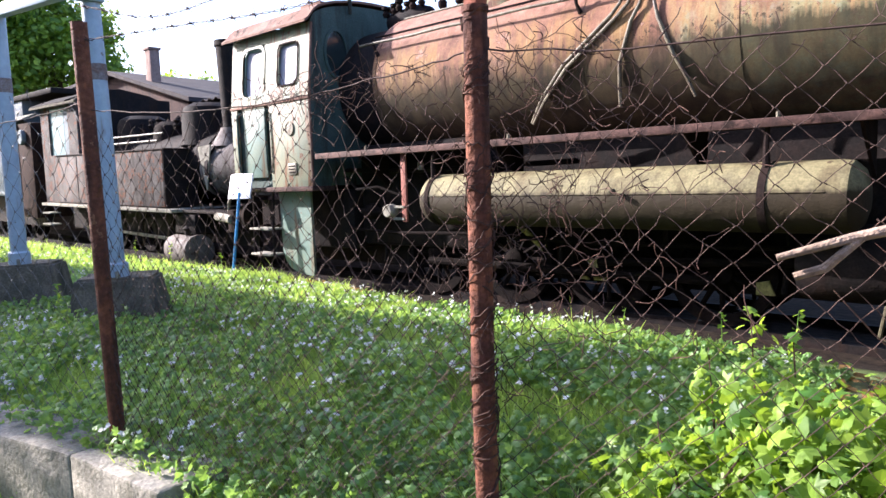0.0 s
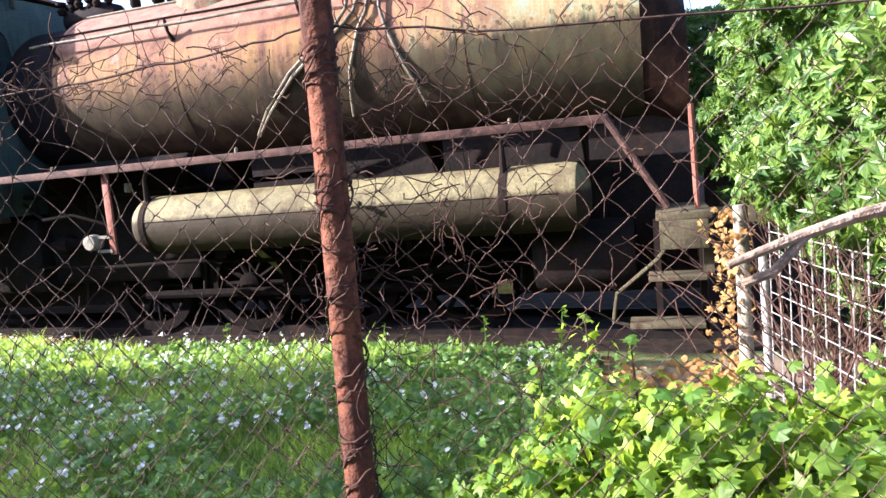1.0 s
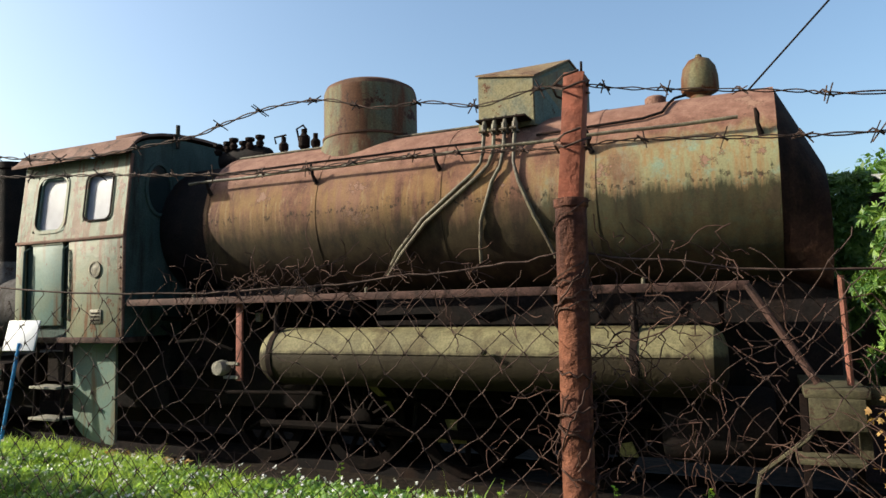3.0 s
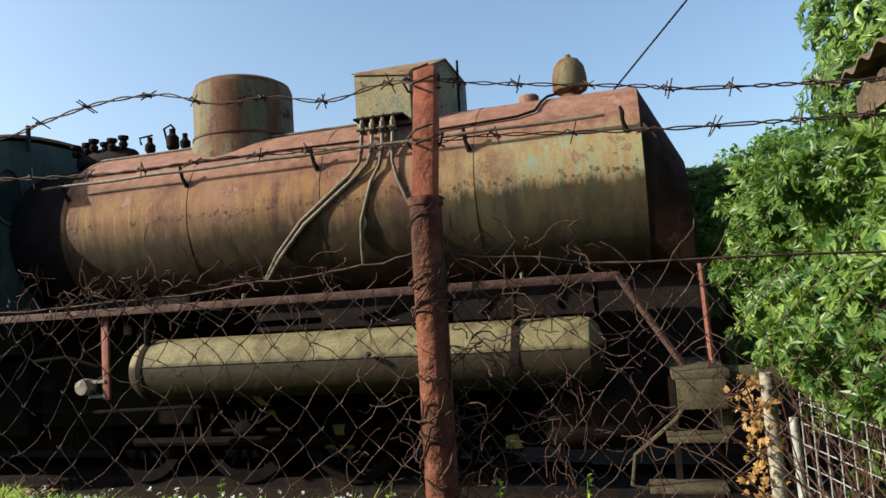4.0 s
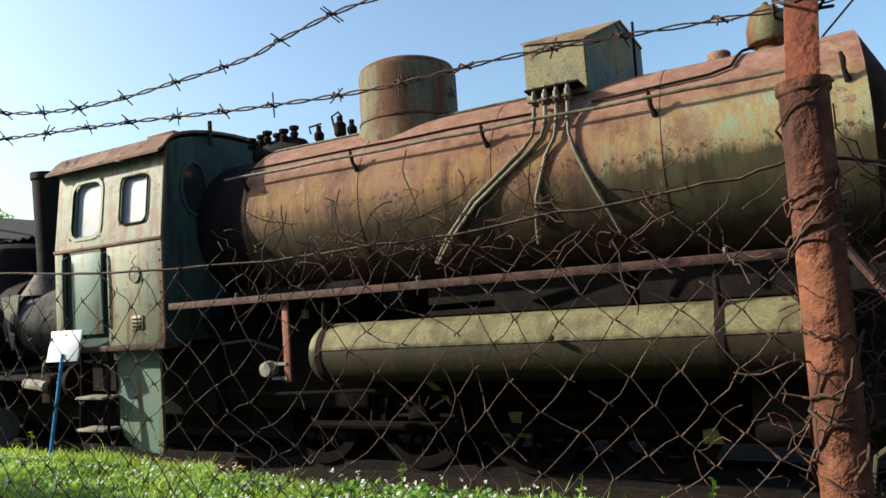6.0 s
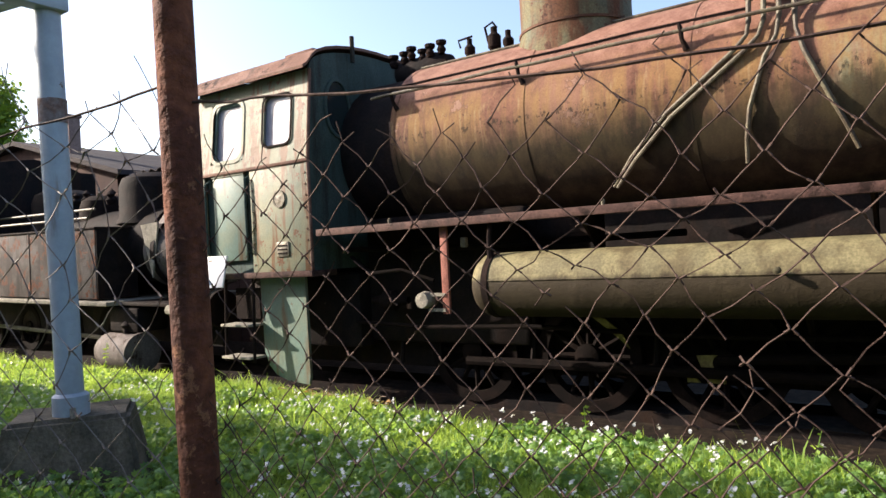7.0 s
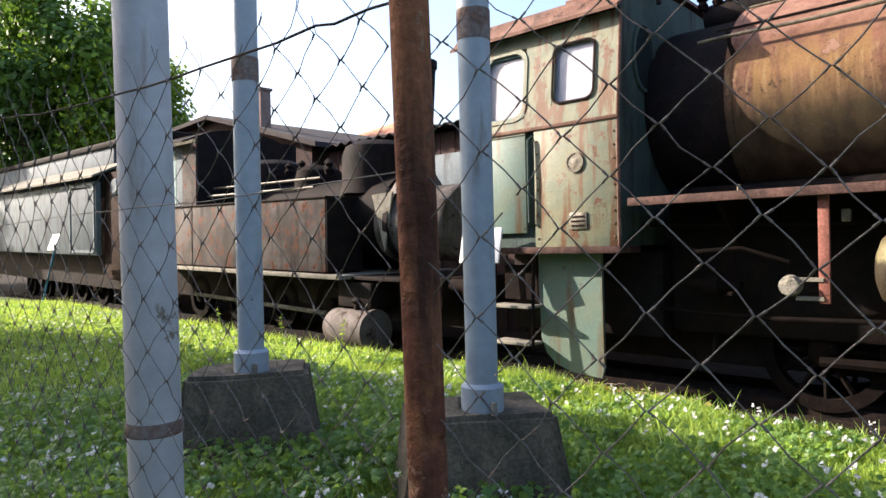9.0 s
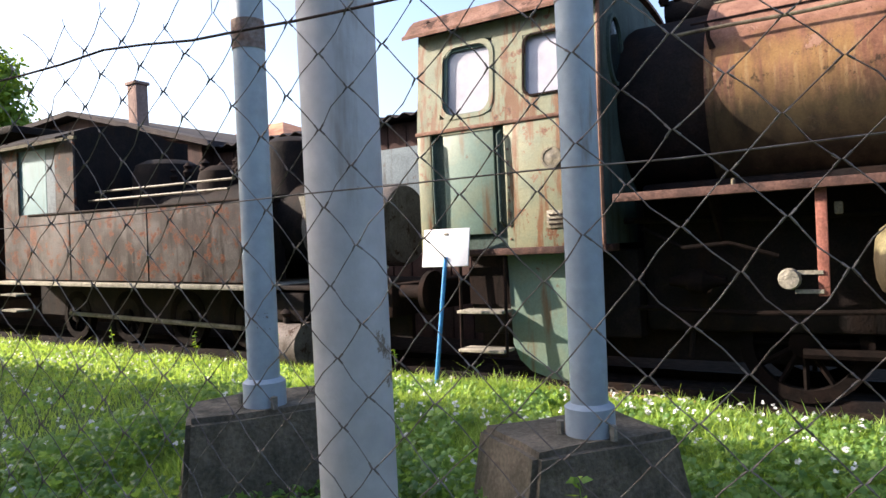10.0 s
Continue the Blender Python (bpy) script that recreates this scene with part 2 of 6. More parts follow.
POLE = weathered("pole_blue_grey_paint", (0.32, 0.39, 0.45), (0.285, 0.345, 0.40), (0.20, 0.16, 0.13), scale=5, grime_at=(0.66, 0.78), streak=10, rough=0.5, bump=0.12, fine=25.0, grain=(0.9, 1.05), chips=(0.15, 0.12, 0.10), chip_at=0.66)
POLE_GREY = weathered("pole_pale_grey_paint", (0.46, 0.47, 0.505), (0.40, 0.41, 0.44), (0.24, 0.19, 0.15), scale=5, grime_at=(0.64, 0.76), streak=10, rough=0.55, bump=0.15, fine=25.0, grain=(0.88, 1.05), chips=(0.2, 0.165, 0.14), chip_at=0.64)
BAND_STAIN = weathered("rust_stained_paint", (0.23, 0.19, 0.18), (0.19, 0.12, 0.095), (0.13, 0.075, 0.055), scale=14, rough=0.75)
CONCRETE = weathered("mossy_concrete", (0.19, 0.155, 0.115), (0.115, 0.10, 0.075), (0.055, 0.052, 0.038), scale=6, alt_at=(0.4, 0.6), grime_at=(0.5, 0.66), streak=5, rough=0.95, bump=0.7)
CURB = weathered("pale_concrete", (0.289, 0.264, 0.221), (0.230, 0.212, 0.170), (0.119, 0.111, 0.085), scale=8, rough=0.95, bump=0.5)
WIRE = weathered("rusty_wire", (0.058, 0.036, 0.03), (0.095, 0.06, 0.048), (0.04, 0.025, 0.022), scale=25, rough=0.8, metal=0.1)
WIRE_GREY = weathered("galvanised_wire", (0.19, 0.17, 0.155), (0.13, 0.10, 0.088), (0.07, 0.05, 0.042), scale=18, rough=0.6, metal=0.25)
WIRE_PALE = weathered("zinc_wire", (0.38, 0.38, 0.37), (0.29, 0.28, 0.265), (0.28, 0.25, 0.22), scale=18, rough=0.55, metal=0.3)
WHITE = weathered("white_board", (0.72, 0.71, 0.74), (0.66, 0.65, 0.68), (0.5, 0.47, 0.45), scale=6, grime_at=(0.7, 0.85), rough=0.5, bump=0.03, grain=(0.95, 1.03))
BLUE = plain("blue_plastic", (0.03, 0.25, 0.55), 0.45)
PALE_BLUE = weathered("pale_blue_sheet", (0.09, 0.185, 0.205), (0.12, 0.215, 0.235), (0.07, 0.12, 0.135), scale=3, rough=0.6, bump=0.05, grain=(0.92, 1.05))
GREY_PANEL = weathered("grey_panel", (0.145, 0.18, 0.205), (0.115, 0.145, 0.165), (0.07, 0.067, 0.065), scale=3, rough=0.7, chips=(0.10, 0.07, 0.055), chip_at=0.64)
RUST_TANK = weathered("rusted_side_tank", (0.055, 0.043, 0.039), (0.115, 0.100, 0.094), (0.030, 0.023, 0.020), scale=2.6, alt_at=(0.42, 0.58), grime_at=(0.54, 0.66), streak=7, rough=0.85, bump=0.5, chips=(0.15, 0.052, 0.026), chip_at=0.545)
SHED_WALL = weathered("dark_shed_wall", (0.063, 0.038, 0.035), (0.084, 0.049, 0.042), (0.035, 0.025, 0.025), scale=1.5, rough=0.95)
SHED_ROOF = weathered("dark_shed_roof", (0.045, 0.037, 0.04), (0.06, 0.05, 0.048), (0.03, 0.025, 0.026), scale=2, rough=0.95)
TILE_ORANGE = weathered("orange_tiles", (0.55, 0.25, 0.15), (0.48, 0.21, 0.12), (0.3, 0.15, 0.1), scale=2, rough=0.9)
BRICK_CHIM = weathered("chimney_brick", (0.27, 0.185, 0.16), (0.22, 0.15, 0.13), (0.15, 0.11, 0.10), scale=7, rough=0.95)
PLASTER = weathered("pale_plaster", (0.55, 0.53, 0.47), (0.48, 0.46, 0.4), (0.35, 0.32, 0.27), scale=3, rough=0.95)
FIBRE = weathered("fibre_cement", (0.27, 0.26, 0.24), (0.2, 0.2, 0.18), (0.11, 0.11, 0.09), scale=5, rough=0.95)
FIBRE_BROWN = weathered("brown_fibre_cement", (0.12, 0.088, 0.06), (0.095, 0.07, 0.05), (0.08, 0.065, 0.05), scale=5, rough=0.95)
BARK = weathered("bark", (0.12, 0.085, 0.06), (0.09, 0.065, 0.045), (0.05, 0.04, 0.03), scale=12, rough=0.95, bump=0.8)
STICK = weathered("grey_bark", (0.30, 0.22, 0.17), (0.22, 0.16, 0.12), (0.13, 0.10, 0.08), scale=14, rough=0.9, bump=0.6)
TWIG = weathered("dry_twig", (0.062, 0.032, 0.025), (0.095, 0.053, 0.04), (0.05, 0.03, 0.024), scale=20, rough=0.9)
GRASS = leafy("grass_blades", (0.13, 0.26, 0.05), (0.44, 0.56, 0.14), 0.5, 0.5)
WEED = leafy("weed_leaves", (0.065, 0.16, 0.04), (0.32, 0.48, 0.13), 0.4, 0.45)
BUSH = leafy("bush_leaves", (0.035, 0.11, 0.015), (0.36, 0.50, 0.06), 0.5, 0.42)
CREEPER = leafy("creeper_leaves", (0.022, 0.075, 0.015), (0.22, 0.33, 0.07), 0.4, 0.35)
TREE = leafy("tree_leaves", (0.045, 0.11, 0.022), (0.16, 0.28, 0.05), 0.5, 0.4)
DRY = leafy("dry_leaves", (0.24, 0.12, 0.04), (0.42, 0.27, 0.10), 0.7, 0.3)
PETAL = leafy("white_petals", (0.62, 0.62, 0.64), (0.8, 0.8, 0.8), 0.6, 0.25)


def dusty_glass(name, col, rough):
    m, nodes, links, bsdf = shader(name)
    d = ramp(nodes, links, noise_at(nodes, links, 5.0, 6.0), 0.35, 0.7)
    links.new(mix(nodes, links, d, col, tuple(v * 0.7 for v in col)), bsdf.inputs["Base Color"])
    bsdf.inputs["Roughness"].default_value = rough
    bsdf.inputs["Coat Weight"].default_value = 0.6
    bsdf.inputs["Coat Roughness"].default_value = 0.06
    return m


GLASS = dusty_glass("dusty_glass", (0.35, 0.34, 0.385), 0.3)
DARK_GLASS = dusty_glass("dark_glass", (0.02, 0.03, 0.03), 0.15)


def soil_paint():
    m, nodes, links, bsdf = shader("soil")
    co = nodes.new("ShaderNodeTexCoord")
    sep = nodes.new("ShaderNodeSeparateXYZ")
    links.new(co.outputs["Object"], sep.inputs[0])
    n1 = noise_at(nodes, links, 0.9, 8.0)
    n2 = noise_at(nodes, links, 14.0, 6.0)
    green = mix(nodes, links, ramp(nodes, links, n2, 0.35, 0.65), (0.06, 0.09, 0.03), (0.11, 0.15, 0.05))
    # bare earth past the grass, near black with under-engine shade painted in
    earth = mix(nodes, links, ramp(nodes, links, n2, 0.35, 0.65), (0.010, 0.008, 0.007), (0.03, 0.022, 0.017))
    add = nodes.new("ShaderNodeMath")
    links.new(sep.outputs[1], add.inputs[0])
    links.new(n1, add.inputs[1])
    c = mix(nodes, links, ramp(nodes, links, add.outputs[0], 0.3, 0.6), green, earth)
    path = nodes.new("ShaderNodeMath")
    path.operation = "MULTIPLY"
    links.new(ramp(nodes, links, sep.outputs[0], 1.1, 1.9), path.inputs[0])
    links.new(ramp(nodes, links, add.outputs[0], 0.45, 0.15), path.inputs[1])
    c = mix(nodes, links, path.outputs[0], c, mix(nodes, links, n2, (0.13, 0.095, 0.07), (0.22, 0.17, 0.13)))
    links.new(c, bsdf.inputs["Base Color"])
    bsdf.inputs["Roughness"].default_value = 0.95
    bsdf.inputs["Specular IOR Level"].default_value = 0.05
    b = nodes.new("ShaderNodeBump")
    b.inputs["Strength"].default_value = 0.6
    b.inputs["Distance"].default_value = 0.02
    links.new(n2, b.inputs["Height"])
    links.new(b.outputs["Normal"], bsdf.inputs["Normal"])
    return m


SOIL = soil_paint()


# ---- builders ----
def thing(name, at, label, category, group="", kind=""):
    ob = new(name)
    ob.empty_display_size = 0.1
    ob.location = at
    return tagged(ob, label, category, group, kind)


def smooth_on(me, flat=35):
    for p in me.polygons:
        p.use_smooth = True
    me.set_sharp_from_angle(angle=radians(flat))


def part(name, bm, material, parent=None, label="", smooth=True, m=None):
    """One bmesh, given in world places, as a mesh object under a thing or a part."""
    if m is not None:
        bm.transform(m)
    me = bpy.data.meshes.new(name)
    bmesh.ops.recalc_face_normals(bm, faces=bm.faces)
    bm.to_mesh(me)
    bm.free()
    me.materials.append(material)
    if smooth:
        smooth_on(me)
    ob = new(name, me)
    if parent is not None:
        ob.parent = parent
        if parent.type == "EMPTY":
            ob.matrix_parent_inverse = Matrix.Translation(parent.location).inverted()
    if label:
        ob["label"] = label
    return ob


def add_box(bm, x0, x1, y0, y1, z0, z1, bevel=0.0, m=None):
    mat = Matrix.Translation(((x0 + x1) / 2, (y0 + y1) / 2, (z0 + z1) / 2)) @ Matrix.Diagonal((abs(x1 - x0), abs(y1 - y0), abs(z1 - z0), 1))
    vs = bmesh.ops.create_cube(bm, size=1, matrix=mat)["verts"]
    if bevel:
        es = list({e for v in vs for e in v.link_edges})
        r = bmesh.ops.bevel(bm, geom=es, offset=bevel, segments=2, affect="EDGES", profile=0.5)
        vs = list({v for f in r["faces"] for v in f.verts} | {v for v in vs if v.is_valid})
    if m is not None:
        bmesh.ops.transform(bm, matrix=m, verts=[v for v in vs if v.is_valid])
    return vs


def box(*a, **k):
    bm = bmesh.new()
    add_box(bm, *a, **k)
    return bm


def add_tube(bm, points, r, sides=10, cap=True):
    """A round bar along points; r is one radius or one for each point."""
    pts = [Vector(p) for p in points]
    rs = r if isinstance(r, (list, tuple)) else [r] * len(pts)
    rings = []
    up = None
    for i, p in enumerate(pts):
        d = (pts[min(i + 1, len(pts) - 1)] - pts[max(i - 1, 0)]).normalized()
        if up is None:
            up = Vector((0, 0, 1)) if abs(d.z) < 0.9 else Vector((1, 0, 0))
        a = d.cross(up).normalized()
        b = a.cross(d).normalized()
        up = b
        rings.append([bm.verts.new(p + rs[i] * (math.cos(2 * math.pi * k / sides) * a + math.sin(2 * math.pi * k / sides) * b)) for k in range(sides)])
    for q, w in zip(rings, rings[1:]):
        for k in range(sides):
            bm.faces.new((q[k], q[(k + 1) % sides], w[(k + 1) % sides], w[k]))
    if cap and sides > 2:
        bm.faces.new(rings[0][::-1])
        bm.faces.new(rings[-1])


def tube(points, r, sides=10):
    bm = bmesh.new()
    add_tube(bm, points, r, sides)
    return bm


def add_lathe(bm, profile, m, sides=32):
    """A turned body: profile of (radius, height) pairs about the z axis of m."""
    rings = []
    for rad, h in profile:
        if rad < 1e-5:
            rings.append([bm.verts.new(m @ Vector((0, 0, h)))])
        else:
            rings.append([bm.verts.new(m @ Vector((rad * math.cos(2 * math.pi * k / sides), rad * math.sin(2 * math.pi * k / sides), h))) for k in range(sides)])
    for q, w in zip(rings, rings[1:]):
        for k in range(sides):
            j = (k + 1) % sides
            if len(q) == 1 and len(w) == 1:
                continue
            if len(q) == 1:
                bm.faces.new((q[0], w[j], w[k]))
            elif len(w) == 1:
                bm.faces.new((q[k], q[j], w[0]))
            else:
                bm.faces.new((q[k], q[j], w[j], w[k]))


def lathe(profile, m, sides=32):
    bm = bmesh.new()
    add_lathe(bm, profile, m, sides)
    return bm


def at(x, y, z):
    return Matrix.Translation((x, y, z))


def along_x(x, y, z):
    return Matrix.Translation((x, y, z)) @ Matrix.Rotation(radians(90), 4, "Y")


def prism(outline, way):
    """A flat outline of 3D points, thickened by the vector way."""
    bm = bmesh.new()
    f = bm.faces.new([bm.verts.new(p) for p in outline])
    r = bmesh.ops.extrude_face_region(bm, geom=[f])
    bmesh.ops.translate(bm, vec=way, verts=[g for g in r["geom"] if isinstance(g, bmesh.types.BMVert)])
    return bm


def round_rect(x0, x1, z0, z1, r, n=5):
    out = []
    for cx, cz, a0 in ((x1 - r, z1 - r, 0), (x0 + r, z1 - r, 90), (x0 + r, z0 + r, 180), (x1 - r, z0 + r, 270)):
        for k in range(n + 1):
            a = radians(a0 + 90 * k / n)
            out.append((cx + r * math.cos(a), cz + r * math.sin(a)))
    return out


def ring(inner, outer, place, way):
    """A frame between two outlines of equal length; place turns (u, v) into a point."""
    bm = bmesh.new()
    a = [bm.verts.new(place(*p)) for p in inner]
    b = [bm.verts.new(place(*p)) for p in outer]
    n = len(a)
    fs = [bm.faces.new((a[k], a[(k + 1) % n], b[(k + 1) % n], b[k])) for k in range(n)]
    r = bmesh.ops.extrude_face_region(bm, geom=fs)
    bmesh.ops.translate(bm, vec=way, verts=[g for g in r["geom"] if isinstance(g, bmesh.types.BMVert)])
    return bm


def pierced(xs, zs, holes, place, way):
    """A sheet over the grid xs by zs with cells left open, thickened by way."""
    bm = bmesh.new()
    vs = [[bm.verts.new(place(x, z)) for z in zs] for x in xs]
    fs = []
    for i in range(len(xs) - 1):
        for j in range(len(zs) - 1):
            if (i, j) not in holes:
                fs.append(bm.faces.new((vs[i][j], vs[i + 1][j], vs[i + 1][j + 1], vs[i][j + 1])))
    r = bmesh.ops.extrude_face_region(bm, geom=fs)
    bmesh.ops.translate(bm, vec=way, verts=[g for g in r["geom"] if isinstance(g, bmesh.types.BMVert)])
    bmesh.ops.delete(bm, geom=[v for v in bm.verts if not v.link_faces], context="VERTS")
    return bm


def mesh_from(name, verts, faces, material, parent=None, label="", smooth=False):
    me = bpy.data.meshes.new(name)
    me.from_pydata(verts, [], faces)
    me.materials.append(material)
    if smooth:
        smooth_on(me)
    ob = new(name, me)
    if parent is not None:
        ob.parent = parent
        if parent.type == "EMPTY":
            ob.matrix_parent_inverse = Matrix.Translation(parent.location).inverted()
    if label:
        ob["label"] = label
    return ob


def leaf_cloud(centres, normals, size, rng, shape="leaf", spread=0.6):
    """Verts and faces of many small folded leaves at centres, roughly facing normals."""
    n = len(centres)
    nrm = normals + rng.normal(0, spread, (n, 3))
    nrm /= np.linalg.norm(nrm, axis=1)[:, None] + 1e-9
    ax = np.cross(nrm, rng.normal(0, 1, (n, 3)))
    ax /= np.linalg.norm(ax, axis=1)[:, None] + 1e-9
    ay = np.cross(nrm, ax)
    s = size * rng.uniform(0.6, 1.25, n)
    if shape == "leaf":
        tpl = [(0, 0, 0), (0.32, 0.42, -0.08), (0, 1, -0.16), (-0.32, 0.42, -0.08)]
        fc = [(0, 1, 2), (0, 2, 3)]
    elif shape == "broad":
        tpl = [(0, 0, 0), (0.45, 0.15, 0.08), (0.55, 0.55, 0.05), (0, 1, -0.12), (-0.55, 0.55, 0.05), (-0.45, 0.15, 0.08)]
        fc = [(0, 1, 2), (0, 2, 3), (0, 3, 4), (0, 4, 5)]
    elif shape == "lobed":
        half = [(0.30, 0.04), (0.50, 0.26), (0.30, 0.38), (0.46, 0.70), (0.17, 0.66)]
        tpl = [(0, 0.4, 0.06), (0, 0, 0)] + [(u, v, -0.10 * u - 0.05 * v) for u, v in half] + [(0, 1, -0.2)] + [(-u, v, -0.10 * u - 0.05 * v) for u, v in half[::-1]]
        fc = [(0, k, k + 1) for k in range(1, len(tpl) - 1)] + [(0, len(tpl) - 1, 1)]
    else:  # five fingers
        tpl, fc = [], []
        for k, (a, l) in enumerate(((-80, 0.6), (-38, 0.85), (0, 1.0), (38, 0.85), (80, 0.6))):
            c, q = math.cos(radians(a)), math.sin(radians(a))
            b0 = len(tpl)
            for u, v, w in ((0, 0, 0), (0.17, 0.5, -0.06), (0, 1, -0.28), (-0.17, 0.5, -0.06)):
                tpl.append(((u * c + v * q) * l, (v * c - u * q) * l, w * l))
            fc += [(b0, b0 + 1, b0 + 2), (b0, b0 + 2, b0 + 3)]
    tpl = np.array(tpl)
    vs = centres[:, None, :] + s[:, None, None] * (tpl[None, :, 0:1] * ax[:, None, :] + tpl[None, :, 1:2] * ay[:, None, :] + tpl[None, :, 2:3] * nrm[:, None, :])
    k = len(tpl)
    base = (np.arange(n) * k)[:, None, None]
    fs = (base + np.array(fc)[None, :, :]).reshape(-1, 3)
    return vs.reshape(-1, 3), fs


PROFILE = ((-4.02, 0.2), (-3.6, 0.2), (-2.6, 0.19), (-1.9, 0.18), (-1.2, 0.17), (-0.3, 0.13), (0.0, 0.09), (0.4, 0.0))


def between(knots, v):
    """Straight-line value at v through rising knots."""
    if v <= knots[0][0]:
        return knots[0][1]
    for (a, p), (b, q) in zip(knots, knots[1:]):
        if v <= b:
            return p + (q - p) * (v - a) / (b - a)
    return knots[-1][1]


def lay(x, y):
    """Height of the ground: a lawn that falls from the kerb to the track, and a lower street."""
    z = between(PROFILE, y) + 0.012 * max(0.0, min(13.5, -2.5 - x))
    z -= 0.05 * max(0.0, min(1.0, x + 0.2))
    if y < fence_y(x) - 0.08:
        z = -0.1
    return z + 0.025 * noise.noise((x * 0.8, y * 0.8, 0)) + 0.012 * noise.noise((x * 3, y * 3, 4))


FENCE = ((-9.0, -4.6), (-4.2, -4.2), (-2.11, -4.02), (-0.59, -3.69), (1.17, -3.545), (3.2, -3.15), (9.0, -2.2))


def fence_y(x):
    return between(FENCE, x)


def nudge(ob):
    """Swings a thing of the overgrown corner into its place about the gate."""
    m = Matrix.Translation((1.51, -4.632, -0.02)) @ Matrix.Rotation(radians(1.45), 4, "Z") @ Matrix.Translation((-1.41, 4.877, 0))
    ob.location = m @ ob.location
    ob.rotation_euler.z += radians(1.45)


# ---- ground ----
def build_ground():
    xs = sorted(set([-400, -150, -60, -35] + [-24 + 0.25 * k for k in range(0, 125)] + [9, 14, 25, 60, 150, 400]))
    ys = sorted(set([-400, -150, -60, -25, -14, -10] + [-8 + 0.25 * k for k in range(0, 53)] + [8, 12, 25, 60, 150, 400]))
    vs = [(x, y, lay(x, y)) for x in xs for y in ys]
    n = len(ys)
    fs = [(i * n + j, (i + 1) * n + j, (i + 1) * n + j + 1, i * n + j + 1) for i in range(len(xs) - 1) for j in range(n - 1)]
    tagged(mesh_from("ground", vs, fs, SOIL, smooth=True), "grassy earth beside the tracks, bare and darkened with painted shade under the engines", "ground", kind="structure")


build_ground()

# ---- the large locomotive ----
YC, ZC, RB = 1.12, 2.34, 0.76


def on_boiler(angle, x, off=0.0):
    a = radians(angle)
    return (x, YC - (RB + off) * math.cos(a), ZC + (RB + off) * math.sin(a))


def wheel(parent, x, y, r, m=None, spokes=12):
    bm = bmesh.new()
    turn = Matrix.Translation((x, y, r + 0.05)) @ Matrix.Rotation(radians(90), 4, "X")
    add_lathe(bm, [(r - 0.09, -0.05), (r, -0.05), (r, 0.05), (r - 0.09, 0.05), (r - 0.09, -0.05)], turn, 40)
    w = part("wheel", bm, SHADED_SOOT, parent, m=m)
    part("hub", lathe([(0, -0.06), (0.1, -0.06), (0.1, 0.07), (0.05, 0.09), (0, 0.09)], turn, 20), SHADED_SOOT, w, m=m)
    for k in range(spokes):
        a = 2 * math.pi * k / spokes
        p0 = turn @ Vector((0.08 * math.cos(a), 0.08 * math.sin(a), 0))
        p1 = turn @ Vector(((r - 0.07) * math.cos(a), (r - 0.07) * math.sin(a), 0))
        part("spoke", tube([p0, p1], [0.026, 0.02], 6), SHADED_SOOT, w, m=m)
    return w


